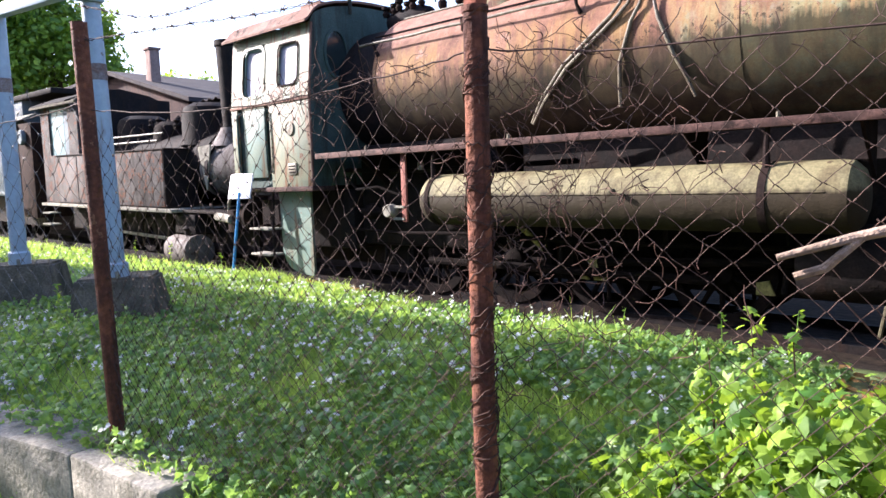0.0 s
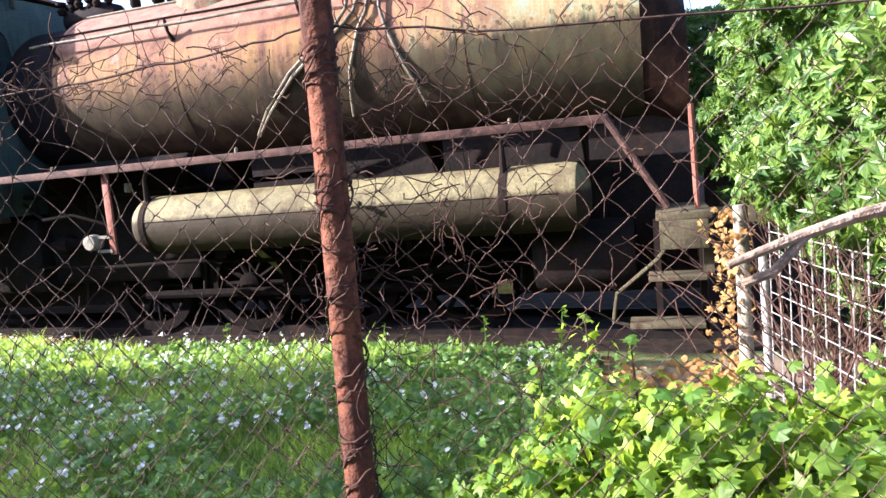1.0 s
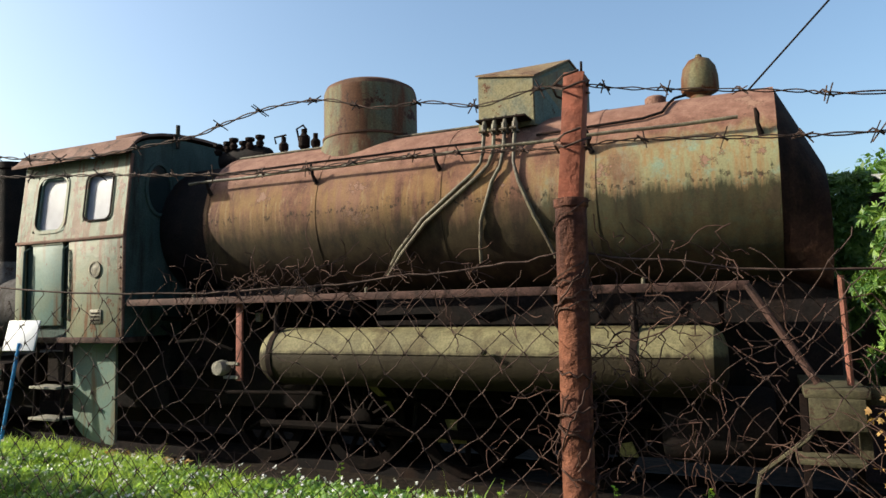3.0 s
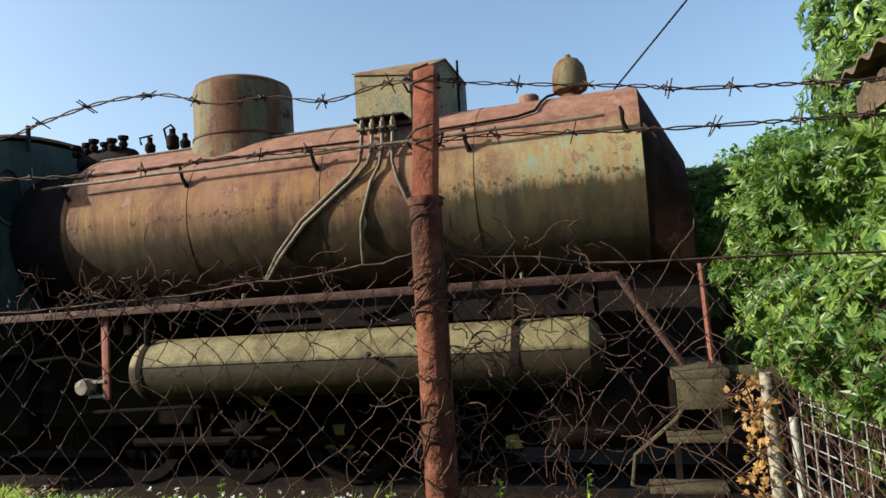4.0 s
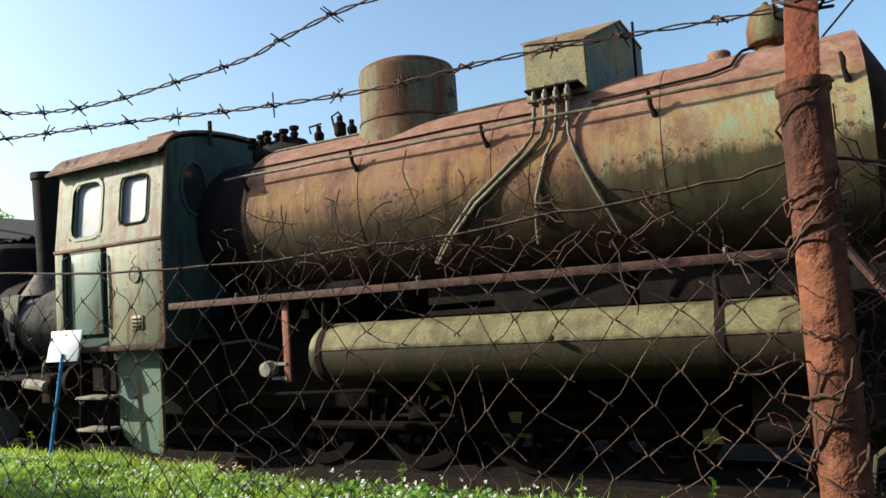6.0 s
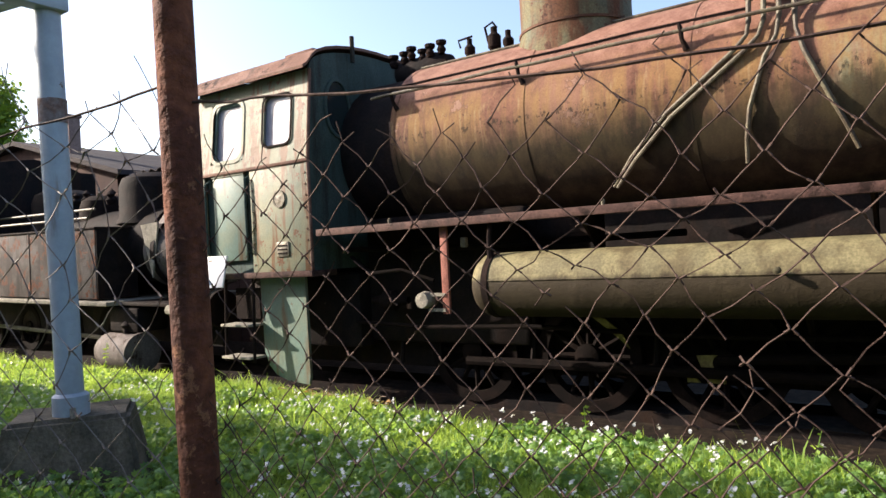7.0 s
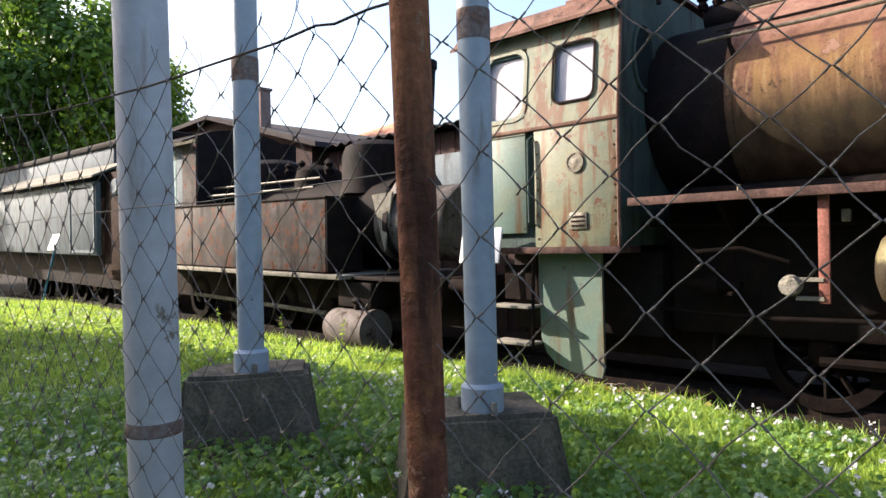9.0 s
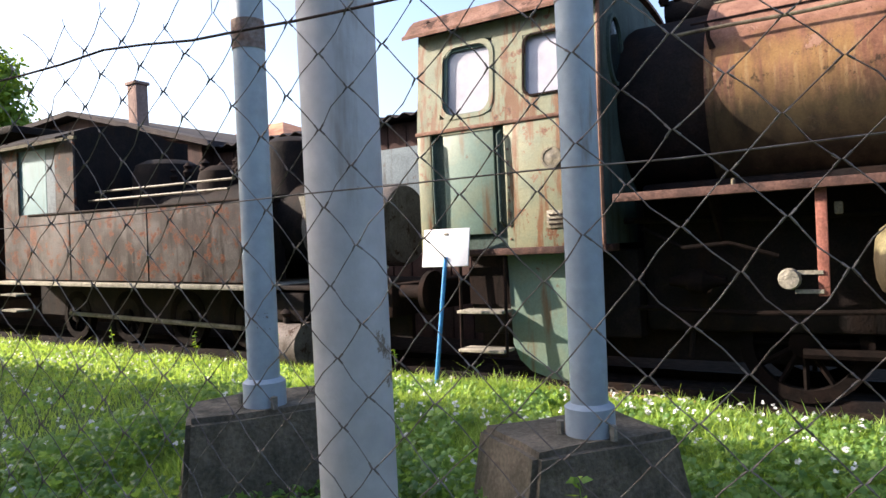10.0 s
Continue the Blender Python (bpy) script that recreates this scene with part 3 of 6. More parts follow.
def big_locomotive():
    loco = thing("steam_locomotive", (-1.5, YC, 0.05), "large rusted steam locomotive with faded cream cab, weeds round its wheels", "locomotive")
    # boiler
    bm = bmesh.new()
    prof = [(0, -3.44)] + [(RB, -3.44)] + [(RB, -3.44 + 5.06 * k / 24) for k in range(1, 25)]
    add_lathe(bm, prof, Matrix.Translation((0, YC, ZC)) @ Matrix.Rotation(radians(90), 4, "Y"), 96)
    part("boiler", bm, BOILER, loco, "rust-red boiler lagging with ochre runs, its mossy lower half deepened with painted shade")
    part("firebox_wrapper", lathe([(0.68, -4.1), (0.70, -4.05), (0.70, -3.44)], Matrix.Translation((0, YC, ZC)) @ Matrix.Rotation(radians(90), 4, "Y"), 64), BLACK, loco, "narrower black boiler section beside the cab")
    # tapering front
    bm = bmesh.new()
    a, b = [], []
    for k in range(64):
        t = 2 * math.pi * k / 64
        a.append(bm.verts.new((1.62, YC + RB * math.cos(t), ZC + RB * math.sin(t))))
        b.append(bm.verts.new((1.92, YC + 0.6 * math.cos(t), 1.98 + 0.5 * math.sin(t))))
    for k in range(64):
        bm.faces.new((a[k], a[(k + 1) % 64], b[(k + 1) % 64], b[k]))
    bm.faces.new(b)
    part("smokebox_front", bm, WARM_RUST, loco, "dark rusted sloping front plate")
    for x, w in ((-3.41, 0.05), (-2.14, 0.035), (-0.9, 0.03), (0.37, 0.035), (1.58, 0.08)):
        part("boiler_band", lathe([(RB, -w / 2), (RB + 0.004, -w / 2), (RB + 0.004, w / 2), (RB, w / 2)], along_x(x, YC, ZC), 96), BOILER, loco)
    rng = random.Random(3)
    part("top_strip", tube([on_boiler(72, -3.44, 0.01), on_boiler(72, -0.62, 0.01)], 0.014, 6), PIPE, loco)
    part("thin_pipe", tube([on_boiler(41, -3.55, 0.012)] + [on_boiler(41 + rng.uniform(-0.4, 0.4), -3.4 + 0.3 * k, 0.012) for k in range(9)] + [on_boiler(40, -0.55, 0.012)], 0.008, 6), DARK_RUST, loco)
    rail = part("handrail", tube([on_boiler(27.5, -3.62 + 0.2 * k, 0.1 + 0.006 * math.sin(k * 1.3)) for k in range(26)], 0.014, 8), PIPE, loco, "grey boiler handrail on rusty brackets")
    for x in (-3.4, -2.16, -0.93, 0.34, 1.5):
        bm = bmesh.new()
        add_tube(bm, [on_boiler(21, x + 0.02, 0.0), on_boiler(25, x, 0.06), on_boiler(28, x, 0.1), on_boiler(30.5, x - 0.01, 0.12)], [0.022, 0.014, 0.018, 0.010], 8)
        part("rail_bracket", bm, DARK_RUST, rail)
    # steam dome
    dome = part("steam_dome", lathe([(0.56, 2.9), (0.52, 3.06), (0.495, 3.13), (0.485, 3.2), (0.485, 3.60), (0.478, 3.63)], at(-1.985, YC, -0.03) @ Matrix.Diagonal((0.95, 0.95, 1, 1)), 56), DOME, loco, "olive steam dome with rust runs")
    part("dome_cap", lathe([(0.478, 3.63), (0.462, 3.668), (0.40, 3.70), (0.2, 3.722), (0, 3.725)], at(-1.985, YC, -0.03) @ Matrix.Diagonal((0.95, 0.95, 1, 1)), 56), DOME_TOP, dome, "rust-brown domed cap")
    part("dome_seam", lathe([(0.485, 3.14), (0.503, 3.145), (0.503, 3.165), (0.485, 3.17)], at(-1.985, YC, -0.03) @ Matrix.Diagonal((0.95, 0.95, 1, 1)), 56), DOME_TOP, dome)
    # lubricator hood, a small gabled box
    x0, x1 = -0.64, -0.15
    def hood_shell(grow, bottom, drop):
        """Five-sided gabled box: eave and ridge run along the boiler."""
        bm = bmesh.new()
        plan = [(x0 - grow, 0.64 - grow, 3.425), (x1 + grow, 0.62 - grow, 3.345), (0.03 + grow, 1.10, 3.605), (0.10 + grow, 1.56 + grow, 3.50), (x0 + 0.12 - grow, 1.60 + grow, 3.47), (x0 + 0.16 - grow, 1.10, 3.60)]
        lo = [bm.verts.new((x, y, z - drop if bottom is None else bottom)) for x, y, z in plan]
        hi = [bm.verts.new(p) for p in plan]
        for k in range(6):
            bm.faces.new((lo[k], lo[(k + 1) % 6], hi[(k + 1) % 6], hi[k]))
        for q in (lo, hi):
            bm.faces.new((q[0], q[1], q[2], q[5]))
            bm.faces.new((q[5], q[2], q[3], q[4]))
        return bm

    hood = part("sand_box", hood_shell(0.0, 2.95, 0), HOOD, loco, "green-grey gabled sand box on the boiler", smooth=False)
    part("hood_lid", hood_shell(0.016, None, 0.014), LID_TAN, hood, "rust-brown gabled lid", smooth=False, m=at(0, 0, 0.016))
    part("hood_end", prism([(x1 + 0.004, 0.635, 2.96), (x1 + 0.004, 0.635, 3.335), (0.034, 1.10, 3.592), (0.104, 1.55, 3.488), (0.104, 1.55, 2.96), (0.034, 1.10, 2.96)], (0.006, -0.003, 0)), HOOD_DARK, hood, "dull green gable end", smooth=False)
    part("lid_rod", tube([(0.10, YC + 0.14, 3.1), (0.11, YC + 0.14, 3.64)], 0.012, 6), DARK_RUST, hood)
    part("valve_shelf", box(x0 + 0.05, x1 - 0.02, 0.44, 0.64, 2.985, 3.0), DARK_RUST, hood)
    for k in range(4):
        x = x0 + 0.12 + 0.088 * k
        bm = bmesh.new()
        add_tube(bm, [(x, 0.47, 3.01), (x, 0.45, 2.94)], 0.018, 8)
        add_tube(bm, [(x, 0.45, 2.945), (x, 0.44, 2.86)], 0.026, 8)
        add_tube(bm, [(x, 0.40, 2.885), (x, 0.53, 2.885)], 0.016, 8)
        add_tube(bm, [(x - 0.03, 0.40, 2.885), (x + 0.03, 0.40, 2.885)], 0.011, 6)
        add_tube(bm, [(x, 0.44, 2.87), (x, 0.415, 2.76), (x, 0.40, 2.70)], 0.017, 8)
        part("sand_valve", bm, PIPE, hood, "greasy pipe valve")
    runs = [[(-0.52, 0.40, 2.71), (-0.53, 0.37, 2.62), (-0.60, 0.36, 2.54), (-1.05, 0.35, 2.2), (-1.33, 0.44, 1.95), (-1.50, 0.53, 1.76)],
            [(-0.432, 0.40, 2.71), (-0.46, 0.36, 2.60), (-0.54, 0.35, 2.52), (-1.02, 0.345, 2.17), (-1.30, 0.44, 1.93), (-1.47, 0.51, 1.75)],
            [(-0.344, 0.40, 2.71), (-0.36, 0.36, 2.58), (-0.43, 0.35, 2.46), (-0.53, 0.355, 2.16), (-0.57, 0.43, 1.97), (-0.58, 0.46, 1.82)],
            [(-0.256, 0.40, 2.71), (-0.25, 0.365, 2.60), (-0.21, 0.35, 2.45), (-0.09, 0.355, 2.16), (-0.02, 0.42, 2.0), (0.04, 0.46, 1.84)]]
    for pts in runs:
        part("sand_pipe", tube(pts, [0.015, 0.013, 0.016, 0.016, 0.016, 0.013], 8), PIPE, loco, "lagged sand pipe down the boiler side")
    # bell-shaped cover and cap near the front
    part("bell_cover", lathe([(0.06, 3.07), (0.1, 3.10), (0.075, 3.135), (0.138, 3.17), (0.146, 3.19), (0.142, 3.29), (0.126, 3.37), (0.085, 3.43), (0.03, 3.455), (0.022, 3.48), (0, 3.49)], at(1.10, YC, 0), 36), DOME, loco, "green bell-shaped cover with a rusty crown")
    part("filler_cap", lathe([(0.085, 3.05), (0.085, 3.125), (0.07, 3.14), (0, 3.145)], at(0.755, YC - 0.05, 0.025), 24), ROOF_RUST, loco)
    part("bent_pipe", tube([(1.0, YC - 0.15, 3.12), (0.93, YC - 0.28, 3.07), on_boiler(58, 0.9, 0.02), on_boiler(46, 0.86, 0.02), on_boiler(42, 0.72, 0.02), on_boiler(40, 0.2, 0.02), on_boiler(39, -0.1, 0.02)], 0.011, 8), DARK_RUST, loco)
    # fittings before the cab
    for x, h, r in ((-2.98, 3.28, 0.05), (-2.72, 3.33, 0.06), (-2.58, 3.27, 0.05)):
        part("safety_valve", lathe([(r * 1.1, 3.04), (r * 1.1, 3.10), (r * 0.6, 3.12), (r, 3.15), (r, h - 0.08), (r * 0.5, h - 0.05), (r * 0.5, h), (0, h)], at(x, YC - 0.1, 0), 16), DARK_RUST, loco)
    part("valve_lever", tube([(-2.78, YC - 0.1, 3.2), (-2.8, YC - 0.12, 3.34), (-2.72, YC - 0.12, 3.37), (-2.69, YC - 0.1, 3.32)], 0.011, 6), DARK_RUST, loco)
    part("valve_lever", tube([(-3.08, YC - 0.1, 3.22), (-3.1, YC - 0.1, 3.29), (-2.95, YC - 0.1, 3.3)], 0.010, 6), DARK_RUST, loco)
    part("turret", lathe([(0.0, -0.32), (0.12, -0.3), (0.14, -0.1), (0.15, 0.15), (0.1, 0.3), (0, 0.32)], along_x(-3.55, YC, 3.12), 20), BLACK, loco)
    for k in range(6):
        x = -3.85 + 0.11 * k
        part("turret_fitting", lathe([(0.03, 0), (0.045, 0.04), (0.028, 0.07), (0.05, 0.09), (0.05, 0.12), (0, 0.13)], at(x, YC - 0.12 + 0.03 * (k % 2), 3.18 + 0.02 * (k % 3)), 10), DARK_RUST, loco)
    # cab
    tilt = lambda z: max(0.0, z - 2.22) * 0.1
    side = lambda x, z: (x, tilt(z), z)
    xs = [-5.68, -5.455, -4.97, -4.70, -4.30, -4.1]
    zs = [2.235, 2.33, 2.40, 2.89, 2.93, 3.06]
    cab = part("cab", pierced(xs, zs, {(1, 1), (1, 2), (1, 3), (3, 2)}, side, (0, 0.03, 0)), CREAM, loco, "cream cab side with rust along its seams", smooth=False)
    part("cab_window_frame", ring(round_rect(-4.685, -4.315, 2.415, 2.875, 0.07), round_rect(-4.70, -4.30, 2.40, 2.89, 0.08), side, (0, -0.012, 0)), DARK_RUST, cab, m=at(0, -0.002, 0))
    part("corner_fill", ring(round_rect(-4.685, -4.315, 2.415, 2.875, 0.07), round_rect(-4.705, -4.295, 2.395, 2.895, 0.005), side, (0, 0.02, 0)), CREAM, cab, m=at(0, 0.004, 0))
    part("window_pane", prism([side(x, z) for x, z in round_rect(-4.70, -4.30, 2.40, 2.89, 0.06)], (0, 0.006, 0)), GLASS, cab, "dusty window pane", m=at(0, 0.035, 0))
    part("door_window_frame", ring(round_rect(-5.43, -4.99, 2.345, 2.91, 0.12), round_rect(-5.47, -4.955, 2.315, 2.945, 0.13), side, (0, -0.006, 0)), CREAM, cab, m=at(0, -0.002, 0))
    part("door_glazing_bar", ring(round_rect(-5.40, -5.005, 2.36, 2.885, 0.07), round_rect(-5.43, -4.97, 2.335, 2.91, 0.08), side, (0, 0.015, 0)), TEAL, cab, m=at(0, 0.02, 0))
    part("window_pane", prism([side(x, z) for x, z in round_rect(-5.46, -4.965, 2.325, 2.935, 0.06)], (0, 0.006, 0)), GLASS, cab, "dusty window pane", m=at(0, 0.045, 0))
    # lower half: sill, door, panels
    part("side_panel", box(-4.87, -4.1, 0.0, 0.03, 1.25, 2.225, bevel=0.004), CREAM, cab, "cream panel streaked with rust")
    part("side_panel", box(-5.68, -5.55, 0.0, 0.03, 1.25, 2.225, bevel=0.004), CREAM, cab)
    door = part("cab_door", box(-5.43, -4.965, 0.008, 0.03, 1.37, 2.215, bevel=0.004), TEAL, cab, "pale teal lower cab door")
    part("door_top_strip", box(-5.44, -4.96, 0.0, 0.035, 2.195, 2.216), CREAM, door)
    part("door_back", box(-5.56, -4.86, 0.045, 0.07, 1.25, 2.23), DARK_TEAL, cab)
    for x in (-5.505, -4.905):
        part("grab_rail", tube([(x, 0.04, 2.18), (x, -0.03, 2.14), (x, -0.035, 1.8), (x, -0.03, 1.46), (x, 0.04, 1.42)], 0.012, 8), DARK_TEAL, cab)
    part("cab_waist_strip", box(-5.69, -4.09, -0.012, 0.03, 2.215, 2.245, bevel=0.004), ROOF_RUST, cab)
    part("cab_sill", box(-5.66, -4.08, -0.02, 0.3, 1.195, 1.25, bevel=0.006), BEAM, cab, "rusty cab floor edge")
    part("corner_bead", tube([(-4.1, 0.012, 1.25), (-4.1, 0.012, 2.23), (-4.1, 0.09, 3.05)], 0.016, 8), ROOF_RUST, cab)
    part("emblem", lathe([(0, 0), (0.082, 0), (0.082, 0.012), (0.066, 0.012), (0.066, 0.007), (0.02, 0.007), (0, 0.014)], Matrix.Translation((-4.475, -0.001, 1.915)) @ Matrix.Rotation(radians(90), 4, "X"), 28), PLATE, cab, "round cast plate")
    plate = part("maker_plate", box(-4.53, -4.37, -0.012, 0.0, 1.385, 1.52, bevel=0.004), PLATE, cab, "rectangular cast plate")
    for k in range(3):
        part("plate_bar", box(-4.51, -4.39, -0.016, -0.011, 1.41 + 0.035 * k, 1.422 + 0.035 * k), DARK_RUST, plate)
    for k in range(9):
        for x in (-4.13, -4.84):
            part("rivet", lathe([(0.011, 0), (0.008, 0.006), (0, 0.008)], Matrix.Translation((x, -0.001, 1.32 + 0.1 * k)) @ Matrix.Rotation(radians(90), 4, "X"), 6), ROOF_RUST, cab)
    arc = [(0.083, 3.06)] + [(YC - 1.04 * math.cos(radians(a)), 3.06 + 0.27 * math.sin(radians(a)) ** 0.9) for a in range(12, 169, 12)] + [(2 * YC - 0.083, 3.06)]
    end = [(0.012, 1.25), (0.012, 2.235)] + arc + [(2 * YC - 0.012, 2.235), (2 * YC - 0.012, 1.25)]
    for x, mt in ((-4.12, DARK_TEAL), (-5.68, DARK_TEAL)):
        part("cab_end", prism([(x, y, z) for y, z in end], (0.02, 0, 0)), mt, cab, "dark green cab end wall", smooth=False)
    part("far_side", box(-5.66, -4.12, 2 * YC - 0.06, 2 * YC - 0.03, 1.25, 3.04), DARK_TEAL, cab)
    oval = [(0.42 + 0.15 * math.cos(2 * math.pi * k / 28), 2.74 + 0.25 * math.sin(2 * math.pi * k / 28)) for k in range(28)]
    oval2 = [(0.42 + 0.18 * math.cos(2 * math.pi * k / 28), 2.74 + 0.28 * math.sin(2 * math.pi * k / 28)) for k in range(28)]
    part("spectacle_frame", ring(oval, oval2, lambda y, z: (-4.1, y, z), (0.025, 0, 0)), DARK_TEAL, cab)
    part("spectacle_glass", prism([(-4.096, y, z) for y, z in oval], (0.004, 0, 0)), DARK_GLASS, cab, "dark oval front window")
    roof = bmesh.new()
    rows = []
    outer = [(-0.02, 3.035), (0.03, 3.07)] + [(y, z + 0.03) for y, z in arc[1:-1]] + [(2 * YC - 0.03, 3.07), (2 * YC + 0.02, 3.035)]
    for x in (-5.78, -4.07):
        rows.append([roof.verts.new((x, y, z + 0.03)) for y, z in outer])
    fs = [roof.faces.new((rows[0][k], rows[0][k + 1], rows[1][k + 1], rows[1][k])) for k in range(len(outer) - 1)]
    r = bmesh.ops.extrude_face_region(roof, geom=fs)
    bmesh.ops.translate(roof, vec=(0, 0, -0.028), verts=[g for g in r["geom"] if isinstance(g, bmesh.types.BMVert)])
    rf = part("cab_roof", roof, ROOF_RUST, cab, "rust-brown arched cab roof")
    part("roof_hatch", box(-4.9, -4.5, 0.55, 1.05, 3.36, 3.43, bevel=0.01), ROOF_RUST, rf)
    part("roof_pipe", tube([(-4.05, 0.62, 3.2), (-4.05, 0.62, 3.45)], 0.022, 8), DARK_TEAL, cab)
    part("roof_hook", tube([(-5.6, 0.1, 3.12), (-5.6, 0.1, 3.17), (-5.58, 0.1, 3.19), (-5.55, 0.1, 3.17)], 0.008, 6), DARK_RUST, rf)
    # under the cab
    bm = prism([(-4.95, 0.14, 1.19), (-4.93, 0.14, 0.48), (-4.88, 0.14, 0.36), (-4.78, 0.14, 0.27), (-4.62, 0.14, 0.22), (-4.35, 0.14, 0.20), (-4.33, 0.14, 0.28), (-4.34, 0.14, 1.19)], (0, 0.03, 0))
    part("ash_side_plate", bm, TEAL, loco, "pale green plate under the cab, dirty at its foot", smooth=False)
    lad = part("cab_steps", tube([(-5.33, 0.03, 1.2), (-5.33, 0.0, 0.4), (-4.92, 0.0, 0.4), (-4.92, 0.03, 1.2)], 0.016, 8), DARK_RUST, loco)
    for z in (0.75, 0.44):
        part("step", box(-5.33, -4.92, -0.06, 0.14, z - 0.012, z + 0.012, bevel=0.004), CURB, lad, "bent pale step tread")
    part("step_back", box(-5.3, -4.95, 0.12, 0.14, 0.8, 1.1), DARK_RUST, lad)
    # running plate and frame
    rp = part("running_beam", box(-4.02, 1.4, -0.012, 0.03, 1.545, 1.605, bevel=0.005), BEAM, loco, "dull red running-board edge")
    part("running_plate", box(-4.02, 1.4, 0.03, 0.62, 1.572, 1.592), BEAM, rp)
    part("running_plate_far", box(-4.02, 1.4, 1.62, 2 * YC, 1.55, 1.60), BEAM, rp)
    for x in (-3.4, -1.6, 0.1, 1.2):
        part("plate_gusset", prism([(x, 0.04, 1.57), (x, 0.5, 1.57), (x, 0.5, 1.2)], (0.02, 0, 0)), DARK_RUST, rp, smooth=False)
    for x in (-3.22, -1.4, 0.75):
        part("rail_stub", lathe([(0.014, 1.6), (0.014, 1.64), (0, 1.65)], at(x, 0.03, 0), 8), PIPE, rp)
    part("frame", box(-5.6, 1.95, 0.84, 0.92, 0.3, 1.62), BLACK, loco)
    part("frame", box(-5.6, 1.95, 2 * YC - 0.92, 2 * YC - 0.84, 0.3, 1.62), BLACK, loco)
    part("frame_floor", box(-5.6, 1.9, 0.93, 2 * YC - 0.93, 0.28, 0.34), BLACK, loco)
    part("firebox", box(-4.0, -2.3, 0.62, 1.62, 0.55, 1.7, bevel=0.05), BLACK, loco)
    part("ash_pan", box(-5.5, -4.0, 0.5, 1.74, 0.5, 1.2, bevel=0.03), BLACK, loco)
    for x in (-2.9, -1.85, -0.85, 0.15):
        for y in (0.74, 2 * YC - 0.74):
            wheel(loco, x, y, 0.43)
    # thin yellow plates, shaped and coloured as sun patches among the wheels
    for outline in (((-1.02, 0.53), (-0.85, 0.54), (-0.83, 0.34), (-0.95, 0.34)), ((-1.09, 0.43), (-1.0, 0.34), (-1.09, 0.34)), ((0.43, 0.42), (0.52, 0.44), (0.57, 0.33), (0.43, 0.33)), ((-1.79, 0.80), (-1.68, 0.78), (-1.56, 0.68), (-1.5, 0.56), (-1.56, 0.62), (-1.67, 0.71))):
        bm = prism([(x, 0.655, z) for x, z in outline], (0, 0.02, 0))
        part("sun_patch", bm, SUN_PATCH_PAINT, loco, "yellow plate painted as a patch of sun on the wheels", smooth=False)
    part("coupling_rod", tube([(-2.9, 0.60, 0.42), (0.15, 0.60, 0.42)], 0.04, 8), SHADED_SOOT, loco)
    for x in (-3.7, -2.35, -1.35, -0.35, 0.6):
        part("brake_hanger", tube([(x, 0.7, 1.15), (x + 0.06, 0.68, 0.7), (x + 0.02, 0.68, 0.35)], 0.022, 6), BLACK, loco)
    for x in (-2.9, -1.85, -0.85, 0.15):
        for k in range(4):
            part("spring_leaf", box(x - 0.34 + 0.06 * k, x + 0.34 - 0.06 * k, 0.66, 0.74, 1.0 + 0.02 * k, 1.016 + 0.02 * k), SHADED_SOOT, loco)
    part("brake_pipe", tube([(-4.0, 0.45, 0.75), (-3.2, 0.4, 0.72), (-2.2, 0.42, 0.74), (-0.8, 0.4, 0.7), (1.2, 0.42, 0.72)], 0.018, 8), SHADED_SOOT, loco)
    part("slack_pipe", tube([(-3.9, 0.3, 1.35), (-3.6, 0.22, 1.2), (-3.3, 0.25, 1.22), (-3.0, 0.3, 1.12)], 0.016, 8), SHADED_SOOT, loco)
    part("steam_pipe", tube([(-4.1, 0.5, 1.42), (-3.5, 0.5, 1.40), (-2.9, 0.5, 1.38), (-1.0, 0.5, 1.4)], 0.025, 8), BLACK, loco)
    part("injector", lathe([(0.03, -0.2), (0.05, -0.1), (0.09, -0.05), (0.09, 0.05), (0.05, 0.1), (0.03, 0.2)], along_x(-3.55, 0.4, 0.95), 14), SHADED_SOOT, loco)
    part("piston_rod", tube([(-0.85, 0.56, 0.52), (1.1, 0.56, 0.62)], 0.035, 8), SHADED_SOOT, loco)
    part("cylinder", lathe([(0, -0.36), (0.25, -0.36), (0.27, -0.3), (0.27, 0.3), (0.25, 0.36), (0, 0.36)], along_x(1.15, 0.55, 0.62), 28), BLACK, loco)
    # air reservoir
    zc, yc, rr = 1.085, 0.16, 0.238
    L0, L1 = -2.46, 1.25
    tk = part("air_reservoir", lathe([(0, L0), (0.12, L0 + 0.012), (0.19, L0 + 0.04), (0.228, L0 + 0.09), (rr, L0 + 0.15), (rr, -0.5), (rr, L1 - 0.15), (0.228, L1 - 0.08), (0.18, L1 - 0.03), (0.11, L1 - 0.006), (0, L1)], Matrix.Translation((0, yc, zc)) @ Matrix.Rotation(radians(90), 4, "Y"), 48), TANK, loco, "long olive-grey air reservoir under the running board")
    part("reservoir_seam", tube([(L0 + 0.2, yc - rr * 0.985, zc + 0.04), (L1 - 0.2, yc - rr * 0.985, zc + 0.04)], 0.008, 6), TANK, tk)
    for x in (L0 + 0.17, 0.68):
        part("reservoir_strap", lathe([(rr + 0.001, -0.025), (rr + 0.008, -0.025), (rr + 0.008, 0.025), (rr + 0.001, 0.025)], along_x(x, yc, zc), 48), DARK_RUST, tk)
        part("strap_hanger", tube([(x, yc - 0.12, zc + 0.2), (x, yc - 0.13, zc + 0.36), (x, yc - 0.1, 1.57)], [0.028, 0.018, 0.016], 8), DARK_RUST, tk)
